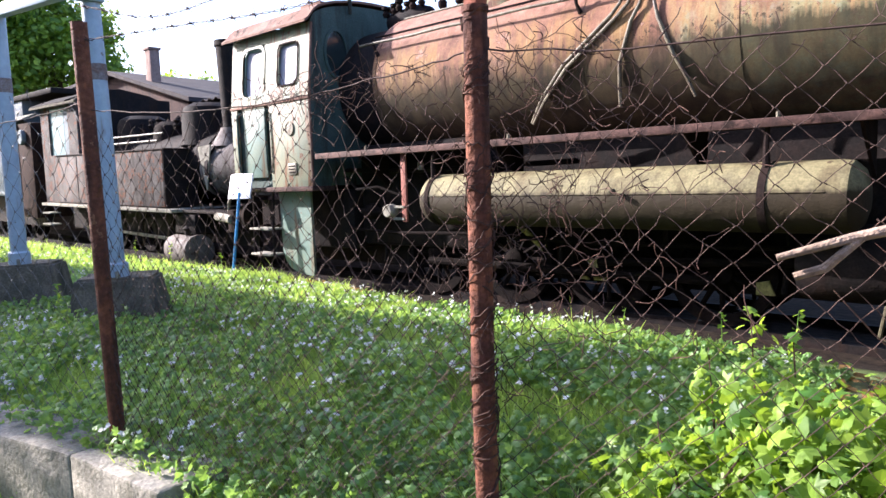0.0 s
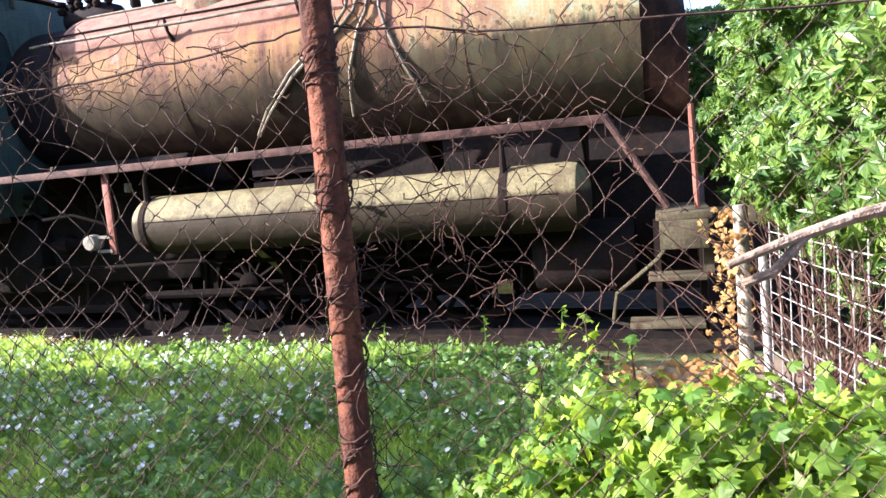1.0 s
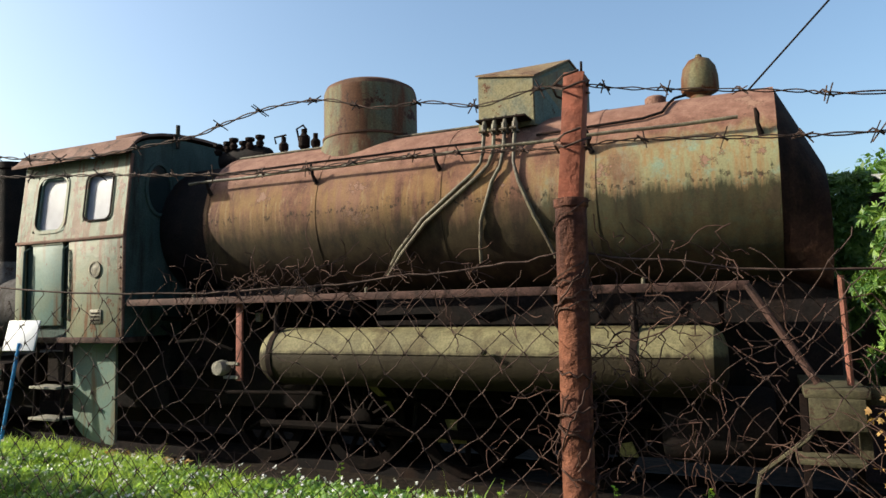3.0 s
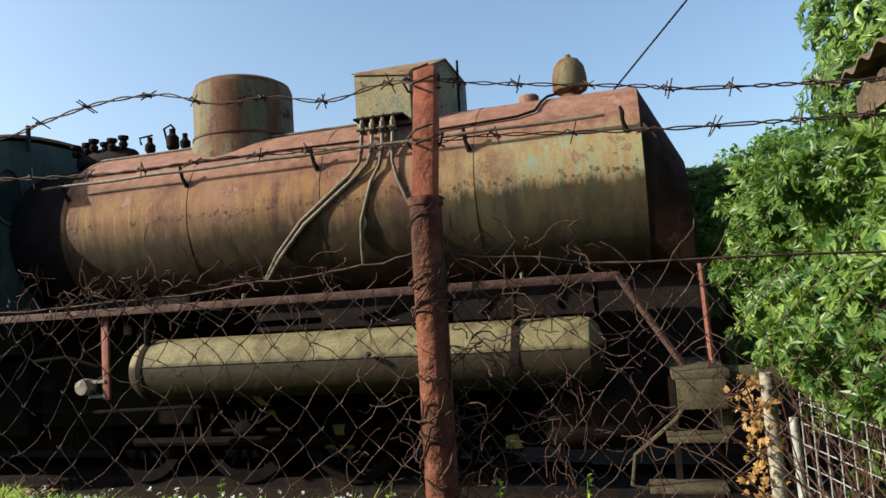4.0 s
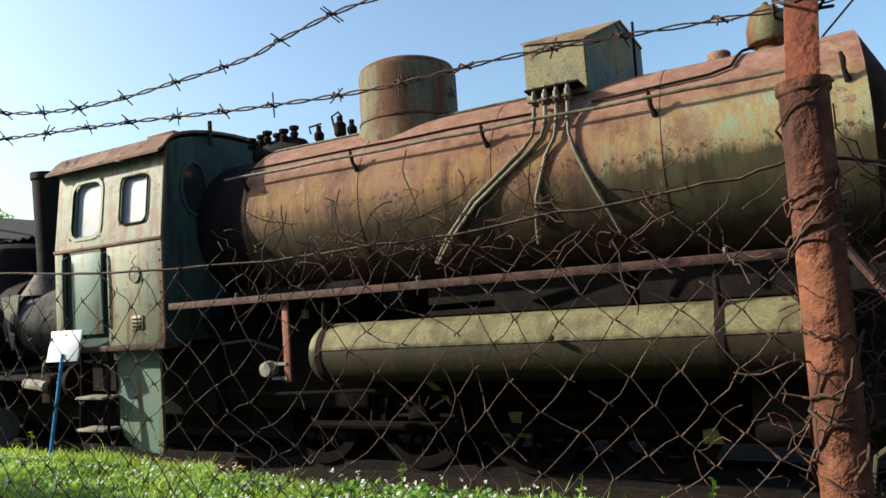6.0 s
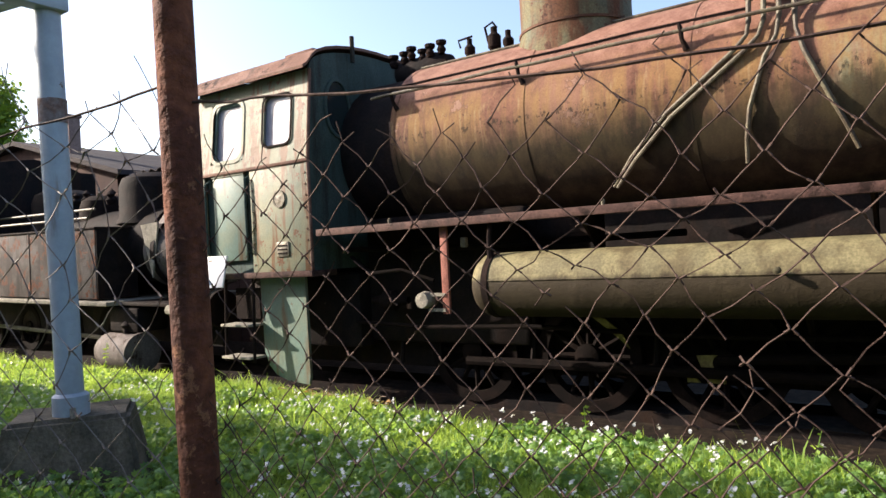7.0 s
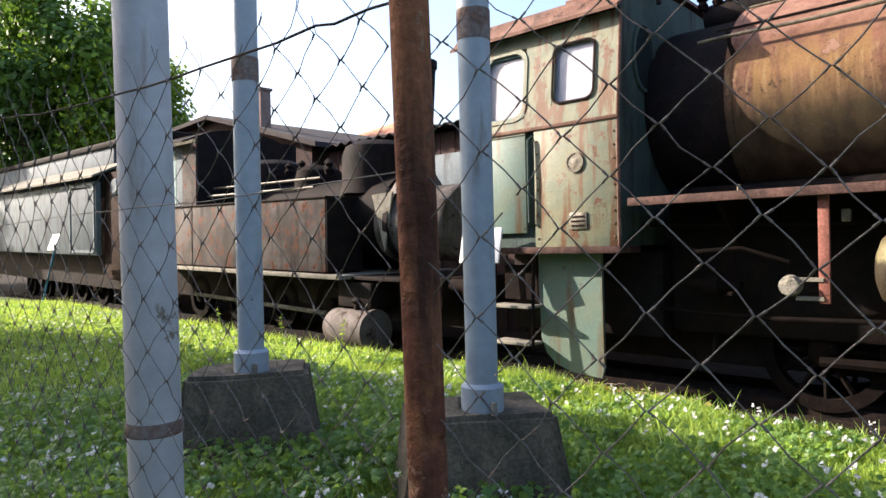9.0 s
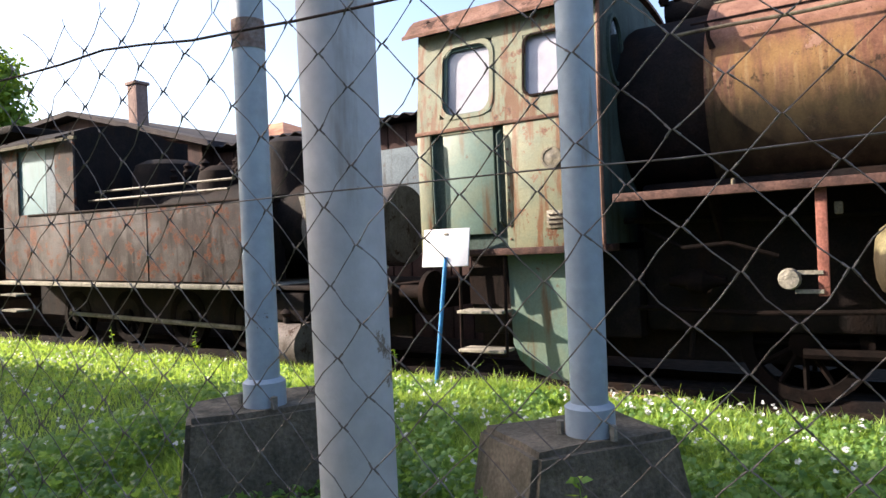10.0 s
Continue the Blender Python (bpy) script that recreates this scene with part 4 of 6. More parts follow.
    part("reservoir_cock", lathe([(0.02, 0), (0.02, 0.05), (0, 0.06)], Matrix.Translation((-0.35, -0.1, 1.15)) @ Matrix.Rotation(radians(90), 4, "X"), 10), OLIVE, tk)
    # red-lead bracket with a valve box
    pk = part("hanger_bracket", box(-2.755, -2.69, 0.06, 0.085, 0.87, 1.55, bevel=0.004), PINK, loco, "red-lead painted hanger bracket")
    for z in (0.90, 1.02):
        part("bracket_arm", box(-2.885, -2.725, 0.05, 0.08, z - 0.012, z + 0.012), CURB, pk)
    part("valve_box", lathe([(0, -0.05), (0.06, -0.05), (0.07, 0.0), (0.06, 0.06), (0, 0.07)], Matrix.Translation((-2.915, 0.06, 0.98)) @ Matrix.Rotation(radians(90), 4, "X"), 14), CURB, pk)
    part("white_cock", box(-2.66, -2.61, 0.2, 0.25, 1.38, 1.46, bevel=0.01), CURB, loco)
    # front end: brace, rod, buffer beam and steps
    part("front_brace", tube([(1.38, 0.0, 1.58), (1.74, 0.0, 0.98)], 0.024, 8), BEAM, loco, "slanting brace to the buffer beam")
    part("uncoupling_rod", tube([(1.905, 0.10, 1.62), (1.92, 0.10, 0.96)], 0.019, 8), PINK, loco, "thin upright red rod")
    bb = part("buffer_beam", box(1.66, 2.0, -0.08, 2 * YC + 0.1, 0.90, 0.95, bevel=0.006), OLIVE, loco, "olive buffer beam")
    part("step_box", box(1.68, 1.97, -0.10, -0.06, 0.72, 0.90, bevel=0.004), OLIVE, bb)
    part("beam_plate", box(1.94, 2.0, 0.0, 2 * YC, 0.55, 0.92), OLIVE, bb)
    part("beam_end", box(1.98, 2.4, 0.15, 0.2, 0.84, 0.95, bevel=0.004), OLIVE, bb)
    part("step_string", tube([(1.72, -0.08, 0.74), (1.66, -0.1, 0.66), (1.40, -0.12, 0.45), (1.37, -0.12, 0.27), (1.46, -0.1, 0.24)], 0.014, 6), OLIVE, bb)
    for x0, x1, z in ((1.60, 1.95, 0.54), (1.47, 1.93, 0.235)):
        part("step", box(x0, x1, -0.14, 0.1, z - 0.015, z + 0.015, bevel=0.004), OLIVE, bb, "flat olive step tread")
    part("step_back", box(1.92, 1.96, 0.08, 0.12, 0.1, 0.95), DARK_RUST, bb)
    part("step_back", box(1.64, 1.68, 0.08, 0.12, 0.2, 0.9), DARK_RUST, bb)
    return loco


big_locomotive()


def tracks():
    for name, y in (("rail", YC - 0.38), ("rail", YC + 0.38)):
        bm = bmesh.new()
        for x in range(-24, 5):
            z0, z1 = lay(x, 0.8) - 0.02, lay(x + 1, 0.8) - 0.02
            add_box(bm, x, x + 1, y - 0.025, y + 0.025, min(z0, z1), min(z0, z1) + 0.1)
        tagged(part(name, bm, BLACK, smooth=False), "rusted narrow-gauge rail half sunk in earth", "rail", "rails", "structure")


tracks()


# ---- the small tank engine behind it ----
def sx(x):
    """Places along the small engine."""
    return x - 0.2 if x > -7.85 else -8.05 + (x + 7.85) * 1.22


def small_locomotive():
    m = Matrix.Translation((-8.05, 0, 0.98)) @ Matrix.Rotation(radians(1.2), 4, "Y") @ Matrix.Translation((8.05, 0, -1.04))
    loco = thing("tank_locomotive", (sx(-9.5), YC, 0.2), "small black and rust-brown tank engine with a tall funnel", "locomotive")
    tank = part("side_tank", box(sx(-11.4), sx(-7.85), 0.2, 0.75, 1.05, 1.93, bevel=0.012), RUST_TANK, loco, "rust-blotched side tank", m=m)
    part("tank_end", box(sx(-7.848), sx(-7.83), 0.21, 0.74, 1.06, 1.92), BLACK, tank, m=m)
    part("tank_rim", tube([(sx(-11.4), 0.2, 1.935), (sx(-7.83), 0.2, 1.935), (sx(-7.83), 0.75, 1.935)], 0.018, 6), DARK_RUST, tank, m=m)
    for x in (sx(-10.6), sx(-9.25)):
        part("tank_joint", box(x - 0.025, x + 0.025, 0.192, 0.2, 1.06, 1.92), RUST_TANK, tank, m=m)
    part("footplate", box(sx(-12.0), sx(-7.5), 0.12, 2.1, 0.98, 1.03, bevel=0.005), CURB, loco, "pale edge of the footplate", m=m)
    part("front_plate", box(sx(-7.5), sx(-6.0), 0.3, 1.95, 0.98, 1.02, bevel=0.005), BLACK, loco, m=m)
    part("far_tank", box(sx(-11.4), sx(-7.85), 1.5, 2.05, 1.05, 1.93, bevel=0.012), BLACK, loco, m=m)
    part("boiler", lathe([(0, sx(-10.9)), (0.5, sx(-10.9)), (0.5, sx(-7.35)), (0, sx(-7.35))], Matrix.Translation((0, YC, 1.72)) @ Matrix.Rotation(radians(90), 4, "Y"), 40), BLACK, loco, m=m)
    sb = part("smokebox", lathe([(0, sx(-7.4)), (0.46, sx(-7.4)), (0.46, sx(-7.35)), (0.43, sx(-7.3)), (0.43, sx(-6.42)), (0.40, sx(-6.36)), (0, sx(-6.34))], Matrix.Translation((0, YC - 0.1, 1.62)) @ Matrix.Rotation(radians(90), 4, "Y"), 40), SMOKE_GREY, loco, "grey-bleached smokebox", m=m)
    part("smokebox_band", lathe([(0.45, -0.04), (0.475, -0.04), (0.475, 0.04), (0.45, 0.04)], along_x(sx(-7.2), YC - 0.1, 1.62), 40), BLACK, sb, m=m)
    part("smokebox_wing", prism([(sx(-7.42), 0.55, 1.95), (sx(-7.1), 0.58, 1.98), (sx(-7.2), 0.55, 1.3)], (0, 0.02, 0)), CURB, sb, m=m, smooth=False)
    fun = part("funnel", lathe([(0.30, 2.0), (0.22, 2.08), (0.17, 2.2), (0.165, 2.3), (0.215, 3.42), (0.235, 3.44), (0.235, 3.52), (0.2, 3.52), (0.15, 2.4)], at(sx(-7.13), YC - 0.1, 0), 32), BLACK, loco, "tall black tapering funnel", m=m)
    part("funnel_base", lathe([(0.36, 1.96), (0.3, 2.05), (0.2, 2.22), (0.2, 2.24)], at(sx(-7.13), YC - 0.1, 0), 32), SMOKE_GREY, fun, m=m)
    for x, r, h in ((sx(-9.9), 0.46, 2.62), (sx(-8.98), 0.34, 2.46), (sx(-7.95), 0.45, 2.68)):
        part("dome", lathe([(r * 1.1, 2.0), (r, 2.12), (r, h - 0.2), (r * 0.9, h - 0.08), (r * 0.6, h - 0.01), (0, h)], at(x, YC, 0), 28), BLACK if r != 0.34 else DARK_RUST, loco, "sooty boiler dome", m=m)
    for z, y in ((2.08, 0.35), (2.2, 0.45)):
        part("handrail", tube([(sx(-10.4), y, z), (sx(-8.2), y, z)], 0.016, 6), PIPE, loco, m=m)
    for k in range(7):
        part("boiler_fitting", lathe([(0.05, 0), (0.07, 0.06), (0.035, 0.1), (0.06, 0.14), (0, 0.2)], at(sx(-9.6) + 0.21 * k, YC - 0.2 + 0.07 * (k % 3), 2.3 + 0.05 * (k % 2)), 8), DARK_RUST, loco, m=m)
    cyl = part("cylinder", lathe([(0, -0.36), (0.2, -0.36), (0.215, -0.33), (0.215, 0.3), (0.24, 0.31), (0.24, 0.36), (0, 0.38)], along_x(sx(-7.45), 0.32, 0.42), 28), SMOKE_GREY, loco, "dull brown cylinder", m=m)
    part("cylinder_cock", lathe([(0.05, 0.64), (0.05, 0.7), (0.08, 0.74), (0, 0.82)], at(sx(-7.4), 0.32, 0), 12), BLACK, cyl, m=m)
    part("valve_chest", box(sx(-7.75), sx(-7.15), 0.3, 0.7, 0.66, 0.95, bevel=0.02), BLACK, loco, m=m)
    part("frame", box(sx(-12.0), sx(-6.1), 0.7, 0.75, 0.5, 1.0), BLACK, loco, m=m)
    part("buffer_beam", box(sx(-6.15), sx(-6.0), 0.25, 2.0, 0.75, 1.05, bevel=0.01), DARK_RUST, loco, m=m)
    part("buffer", lathe([(0.07, -0.3), (0.07, -0.02), (0.2, 0.0), (0.2, 0.05), (0, 0.08)], along_x(-5.85, 0.35, 0.98), 24), DARK_RUST, loco, "rusty buffer", m=m)
    part("lamp_iron", tube([(sx(-6.2), 0.3, 1.02), (sx(-6.15), 0.28, 1.15), (sx(-6.05), 0.25, 1.22)], 0.02, 6), CURB, loco, m=m)
    part("pipe_end", tube([(sx(-6.5), 0.3, 0.95), (sx(-6.05), 0.25, 0.93)], 0.06, 10), CURB, loco, m=m)
    for x in (sx(-11.2), sx(-10.2), sx(-9.2), sx(-8.3)):
        wheel(loco, x, 0.74, 0.34, m=at(0, 0, 0.15), spokes=9)
    part("coupling_rod", tube([(sx(-11.2), 0.6, 0.55), (sx(-8.3), 0.6, 0.5)], 0.03, 6), CURB, loco, m=m)
    for z in (0.62, 0.84):
        part("step", box(sx(-11.85), sx(-11.5), 0.05, 0.25, z - 0.012, z + 0.012), CURB, loco, m=m)
    # cab
    side = lambda x, z: (x, 0.22, z)
    cab = part("cab", pierced([sx(-12.0), sx(-11.66), sx(-10.86), sx(-10.5)], [1.05, 1.95, 2.84, 2.95], {(1, 1)}, side, (0, 0.03, 0)), RUST_TANK, loco, "dark weathered cab side", smooth=False, m=m)
    part("window_sheet", box(sx(-11.68), sx(-11.1), 0.255, 0.265, 1.93, 2.86), PALE_BLUE, cab, "pale blue sheet in the cab window", m=m)
    part("window_sheet", box(sx(-11.09), sx(-10.84), 0.256, 0.266, 1.93, 2.86), GREY_PANEL, cab, m=m)
    part("cab_roof", prism([(sx(-12.2), 0.12, 2.93), (sx(-12.2), 0.6, 3.12), (sx(-12.2), YC, 3.2), (sx(-12.2), 1.7, 3.1), (sx(-12.2), 2.05, 2.95), (sx(-12.2), 2.05, 2.9), (sx(-12.2), 0.12, 2.88)], (1.85, 0, 0)), BLACK, cab, "low arched cab roof", smooth=False, m=m)
    part("cab_end", box(sx(-10.55), sx(-10.5), 0.25, 2.0, 1.05, 3.0), BLACK, cab, m=m)
    part("cab_end", box(sx(-12.0), sx(-11.95), 0.25, 2.0, 1.05, 3.0), BLACK, cab, m=m)
    part("eave_strip", box(sx(-12.2), sx(-10.3), 0.10, 0.14, 2.86, 2.9), OLIVE, cab, m=m)
    return loco


small_locomotive()


# ---- the tender or wagon at the far end ----
def far_wagon():
    m = Matrix.Translation((-15.1, 0, 1.17)) @ Matrix.Rotation(radians(1.2), 4, "Y") @ Matrix.Translation((13.8, 0, -1.3))
    w = thing("locomotive_tender", (-15.5, YC, 0.35), "grey-panelled engine with a dark end wall and a headlamp", "locomotive")
    part("side_panel", box(-24.0, -13.85, 0.15, 0.25, 1.35, 2.75, bevel=0.01), GREY_PANEL, w, "pale grey side panel", m=m)
    part("panel_frame", ring(round_rect(-15.2, -13.95, 1.45, 2.65, 0.08), round_rect(-15.26, -13.89, 1.39, 2.71, 0.1), lambda x, z: (x, 0.15, z), (0, -0.02, 0)), GREY_PANEL, w, m=m)
    part("end_wall", box(-13.84, -12.7, 0.3, 2.0, 0.9, 2.9, bevel=0.02), WARM_RUST, w, "dark red-brown end", m=m)
    part("awning", prism([(-24.0, 0.0, 2.80), (-13.6, 0.0, 2.80), (-13.6, 0.7, 3.12), (-24.0, 0.7, 3.12)], (0, 0, 0.04)), CURB, w, "pale slanting roof edge", m=m, smooth=False)
    part("upper_body", box(-24.0, -14.4, 0.7, 2.0, 2.7, 3.55, bevel=0.03), GREY_PANEL, w, m=m)
    part("roof", box(-24.1, -12.4, 0.65, 2.1, 3.5, 3.62, bevel=0.02), BLACK, w, m=m)
    lamp = part("headlamp", lathe([(0, -0.02), (0.14, -0.02), (0.16, 0.0), (0.16, 0.05), (0.14, 0.07), (0, 0.06)], Matrix.Translation((-13.1, 0.27, 2.6)) @ Matrix.Rotation(radians(90), 4, "X"), 24), GREY_PANEL, w, "round pale headlamp", m=m)
    part("underframe", box(-24.0, -12.7, 0.5, 0.6, 0.7, 1.35), BLACK, w, m=m)
    for x in (-19.9, -18.7, -17.5, -16.3, -15.1, -13.9):
        wheel(w, x, 0.74, 0.36, m=at(-1.3, 0, 0.15), spokes=9)
    return w


far_wagon()


# ---- signs ----
def notice(base, top, centre, w, h, yaw, lean, group):
    s = thing("notice_sign", base, "blank white notice board on a bright blue stake in the grass", "sign", group)
    part("stake", tube([base, top], 0.017, 10), BLUE, s, "bright blue stake")
    m = Matrix.Translation(centre) @ Matrix.Rotation(radians(yaw), 4, "Z") @ Matrix.Rotation(radians(lean), 4, "X")
    b = part("board", box(-w / 2, w / 2, -0.01, 0.01, -h / 2, h / 2, bevel=0.003), WHITE, s, "plain white board")
    b.data.transform(m)
    n = part("board_mark", box(-0.02, 0.02, -0.014, -0.009, h * 0.32, h * 0.38), PLATE, b)
    n.data.transform(m)


notice((-5.42, -0.28, 0.16), (-5.35, -0.16, 1.2), (-5.36, -0.13, 1.273), 0.40, 0.31, 8, -14, "notice boards")
notice((-16.7, -0.35, 0.26), (-16.0, -0.3, 1.37), (-15.95, -0.33, 1.49), 0.42, 0.32, 0, -20, "notice boards")


# ---- poles of the steel stand ----
def footing(x, y, z0, z1, half_top, half_bot, yaw, seed, flat=0.68):
    rng = random.Random(seed)
    bm = bmesh.new()
    vs = bmesh.ops.create_cube(bm, size=1)["verts"]
    for v in vs:
        h = half_top if v.co.z > 0 else half_bot
        v.co = Vector((math.copysign(h, v.co.x) + rng.uniform(-0.02, 0.02), math.copysign(h * flat, v.co.y) + rng.uniform(-0.02, 0.02), z1 if v.co.z > 0 else z0))
    bmesh.ops.bevel(bm, geom=list(bm.edges), offset=0.022, segments=2, affect="EDGES")
    bmesh.ops.subdivide_edges(bm, edges=list(bm.edges), cuts=2, use_grid_fill=True)
    for v in bm.verts:
        v.co += Vector([0.012 * noise.noise(v.co * 6 + Vector((seed, k * 9, 0))) for k in range(3)])
    bm.transform(Matrix.Translation((x, y, 0)) @ Matrix.Rotation(radians(yaw), 4, "Z"))
    return bm


def steel_stand():
    st = thing("steel_stand", (-3.9, -3.0, 0.0), "grey-blue painted steel stand on rough concrete footings", "steel frame")
    legs = (((-3.303, -2.523, 0.61), (-3.275, -2.57, 2.77), 0.065, 53), ((-4.60, -2.81, 0.665), (-4.60, -2.81, 2.79), 0.065, 55), ((-3.19, -3.905, 0.40), (-3.18, -3.935, 2.7), 0.065, 5))
    for k, (b, t, r, yaw) in enumerate(legs):
        leg = part("pole", tube([b, Vector(b).lerp(Vector(t), 0.5), t], r, 24), POLE if k < 2 else POLE_GREY, st, "grey-blue painted pole with chipped paint")
        part("pole_collar", lathe([(r, 0), (r + 0.022, 0.0), (r + 0.022, 0.1), (r + 0.004, 0.115), (r, 0.115)], at(*b), 24), POLE, leg)
        if k < 2:
            part("pole_band", lathe([(r + 0.001, 0), (r + 0.003, 0.0), (r + 0.003, 0.12), (r + 0.001, 0.12)], at(*Vector(b).lerp(Vector(t), 0.69)), 24), BAND_STAIN, leg)
            for s in (-1, 1):
                part("bolt", lathe([(0.014, 0), (0.014, 0.05), (0, 0.055)], at(b[0] + s * (r + 0.03), b[1] - 0.04, b[2]), 6), CURB, leg)
        else:
            part("pole_sleeve", lathe([(r + 0.001, 0), (r + 0.007, 0.0), (r + 0.007, 0.22), (r + 0.001, 0.235)], at(b[0], b[1] - 0.003, b[2] + 0.02), 24), POLE_GREY, leg)
            part("pole_band", lathe([(r + 0.001, 0), (r + 0.004, 0.004), (r + 0.004, 0.03), (r + 0.001, 0.035)], at(b[0] + 0.001, b[1] - 0.005, b[2] + 0.43), 24), BAND_STAIN, leg)
        part("footing", footing(b[0] - (0.07 if k < 2 else 0), b[1] + 0.04, -0.15, b[2] + 0.005, 0.285 if k < 2 else 0.2, 0.42 if k < 2 else 0.26, yaw, k + 1), CONCRETE, st, "rough mossy concrete footing")
    part("top_beam", box(-0.74, 0.74, -0.04, 0.04, 2.75, 2.85, bevel=0.008), POLE, st, m=at(-3.94, -2.69, 0) @ Matrix.Rotation(radians(10.5), 4, "Z"))
    part("top_beam", box(-0.05, 0.05, -4.0, -2.5, 2.66, 2.745, bevel=0.008), POLE, st, m=at(-3.23, 0, 0))


steel_stand()


# ---- the wire fence ----
def chain_link(x0, x1, top, bottom, seed, cell=0.088, wire=0.0012, rough=0.012, torn=(), loose=0.02, skip=0.0):
    """Woven wire: upright zigzag strands that hook into one another."""
    rng = random.Random(seed)
    bm = bmesh.new()
    n = int((x1 - x0) / (cell / 2))
    for i in range(n + 1):
        pts = []
        x = x0 + i * cell / 2
        zt = top(x) + rng.uniform(-0.01, 0.045)
        k = 0
        while True:
            z = bottom + k * cell / 2
            if z > zt:
                break
            xx = x + (cell / 4) * (1 if (k + i) % 2 else -1) * 0.94
            w = Vector((xx * 3.1, z * 3.1, seed))
            d = rough * noise.noise(w) * 2
            e = rough * noise.noise(w + Vector((7, 3, 1))) * 2
            o = loose * noise.noise(w * 0.6 + Vector((1, 9, 5))) + 0.002 * (1 if k % 2 else -1)
            for cx, cz, rad, push in torn:
                q = math.exp(-((xx - cx) ** 2 + (z - cz) ** 2) / rad ** 2)
                d += push * q * noise.noise(w * 2.2 + Vector((3, 3, 3)))
                e += push * q * noise.noise(w * 2.2 + Vector((5, 1, 8)))
                o += push * 0.7 * q * noise.noise(w * 1.7 + Vector((2, 7, 4)))
            if pts:
                mid = (pts[-1] + Vector((xx + d, fence_y(xx) + o, z + e))) / 2
                pts.append(mid + Vector((rng.gauss(0, 0.0022), rng.gauss(0, 0.002), rng.gauss(0, 0.0022))))
            pts.append(Vector((xx + d, fence_y(xx) + o, z + e)))
            k += 1
        seg = []
        for p in pts:
            if skip and rng.random() < skip and p.z > 0.6:
                if len(seg) > 1:
                    add_tube(bm, seg, wire, 4, cap=False)
                seg = []
            seg.append(p)
        if len(seg) > 1:
            seg.append(seg[-1] + Vector((rng.uniform(-0.02, 0.02), rng.uniform(-0.01, 0.01), rng.uniform(0.005, 0.03))))
            add_tube(bm, seg, wire, 4, cap=False)
        # the hooked bends, where two strands lie on one another
        for a, p, b in zip(pts[1::2], pts[2::2], pts[3::2]):
            add_tube(bm, [p.lerp(a, 0.26), p + Vector((0, -0.002, 0)), p.lerp(b, 0.26)], wire * 1.6, 4, cap=False)
    return bm


def line_wire(pts, r, seed, sag=0.006):
    rng = random.Random(seed)
    out = []
    for a, b in zip(pts, pts[1:]):
        for k in range(6):
            p = Vector(a).lerp(Vector(b), k / 6)
            out.append(p + Vector((0, rng.uniform(-1, 1) * 0.003, -sag * math.sin(math.pi * k / 6) + rng.uniform(-1, 1) * 0.0025)))
    out.append(Vector(pts[-1]))
    return tube(out, r, 5)


def barbed(pts, seed):
    """Two twisted strands with pairs of barbs."""
    rng = random.Random(seed)
    bm = bmesh.new()
    path = []
    for i in range(len(pts) - 1):
        p0, p1, p2, p3 = (Vector(pts[max(0, min(len(pts) - 1, i + k))]) for k in (-1, 0, 1, 2))
        steps = max(4, int((p2 - p1).length / 0.012))
        for k in range(steps):
            t = k / steps
            path.append(0.5 * ((2 * p1) + (p2 - p0) * t + (2 * p0 - 5 * p1 + 4 * p2 - p3) * t * t + (3 * p1 - p0 - 3 * p2 + p3) * t ** 3))
    path.append(Vector(pts[-1]))
    for s in (0, math.pi):
        add_tube(bm, [p + 0.0026 * Vector((0, math.cos(k * 0.75 + s), math.sin(k * 0.75 + s))) for k, p in enumerate(path)], 0.0014, 4, cap=False)
    run = 0.05
    for a, b in zip(path, path[1:]):
        run += (b - a).length
        if run > 0.105:
            run = rng.uniform(-0.015, 0.015)
            d = (b - a).normalized()
            for s in range(2):
                w = Vector((rng.uniform(-0.5, 0.5), rng.uniform(-1, 1), rng.uniform(-1, 1))).normalized() * rng.uniform(0.013, 0.021)
                add_tube(bm, [a - w + d * 0.006 * s, a + w + d * 0.006 * s], 0.0012, 4)
            add_tube(bm, [a - d * 0.012 + Vector((0, 0.005, 0)), a - d * 0.004 + Vector((0, 0, 0.006)), a + d * 0.004 - Vector((0, 0.005, 0)), a + d * 0.012 + Vector((0, 0, -0.005))], 0.0018, 4)
    return bm


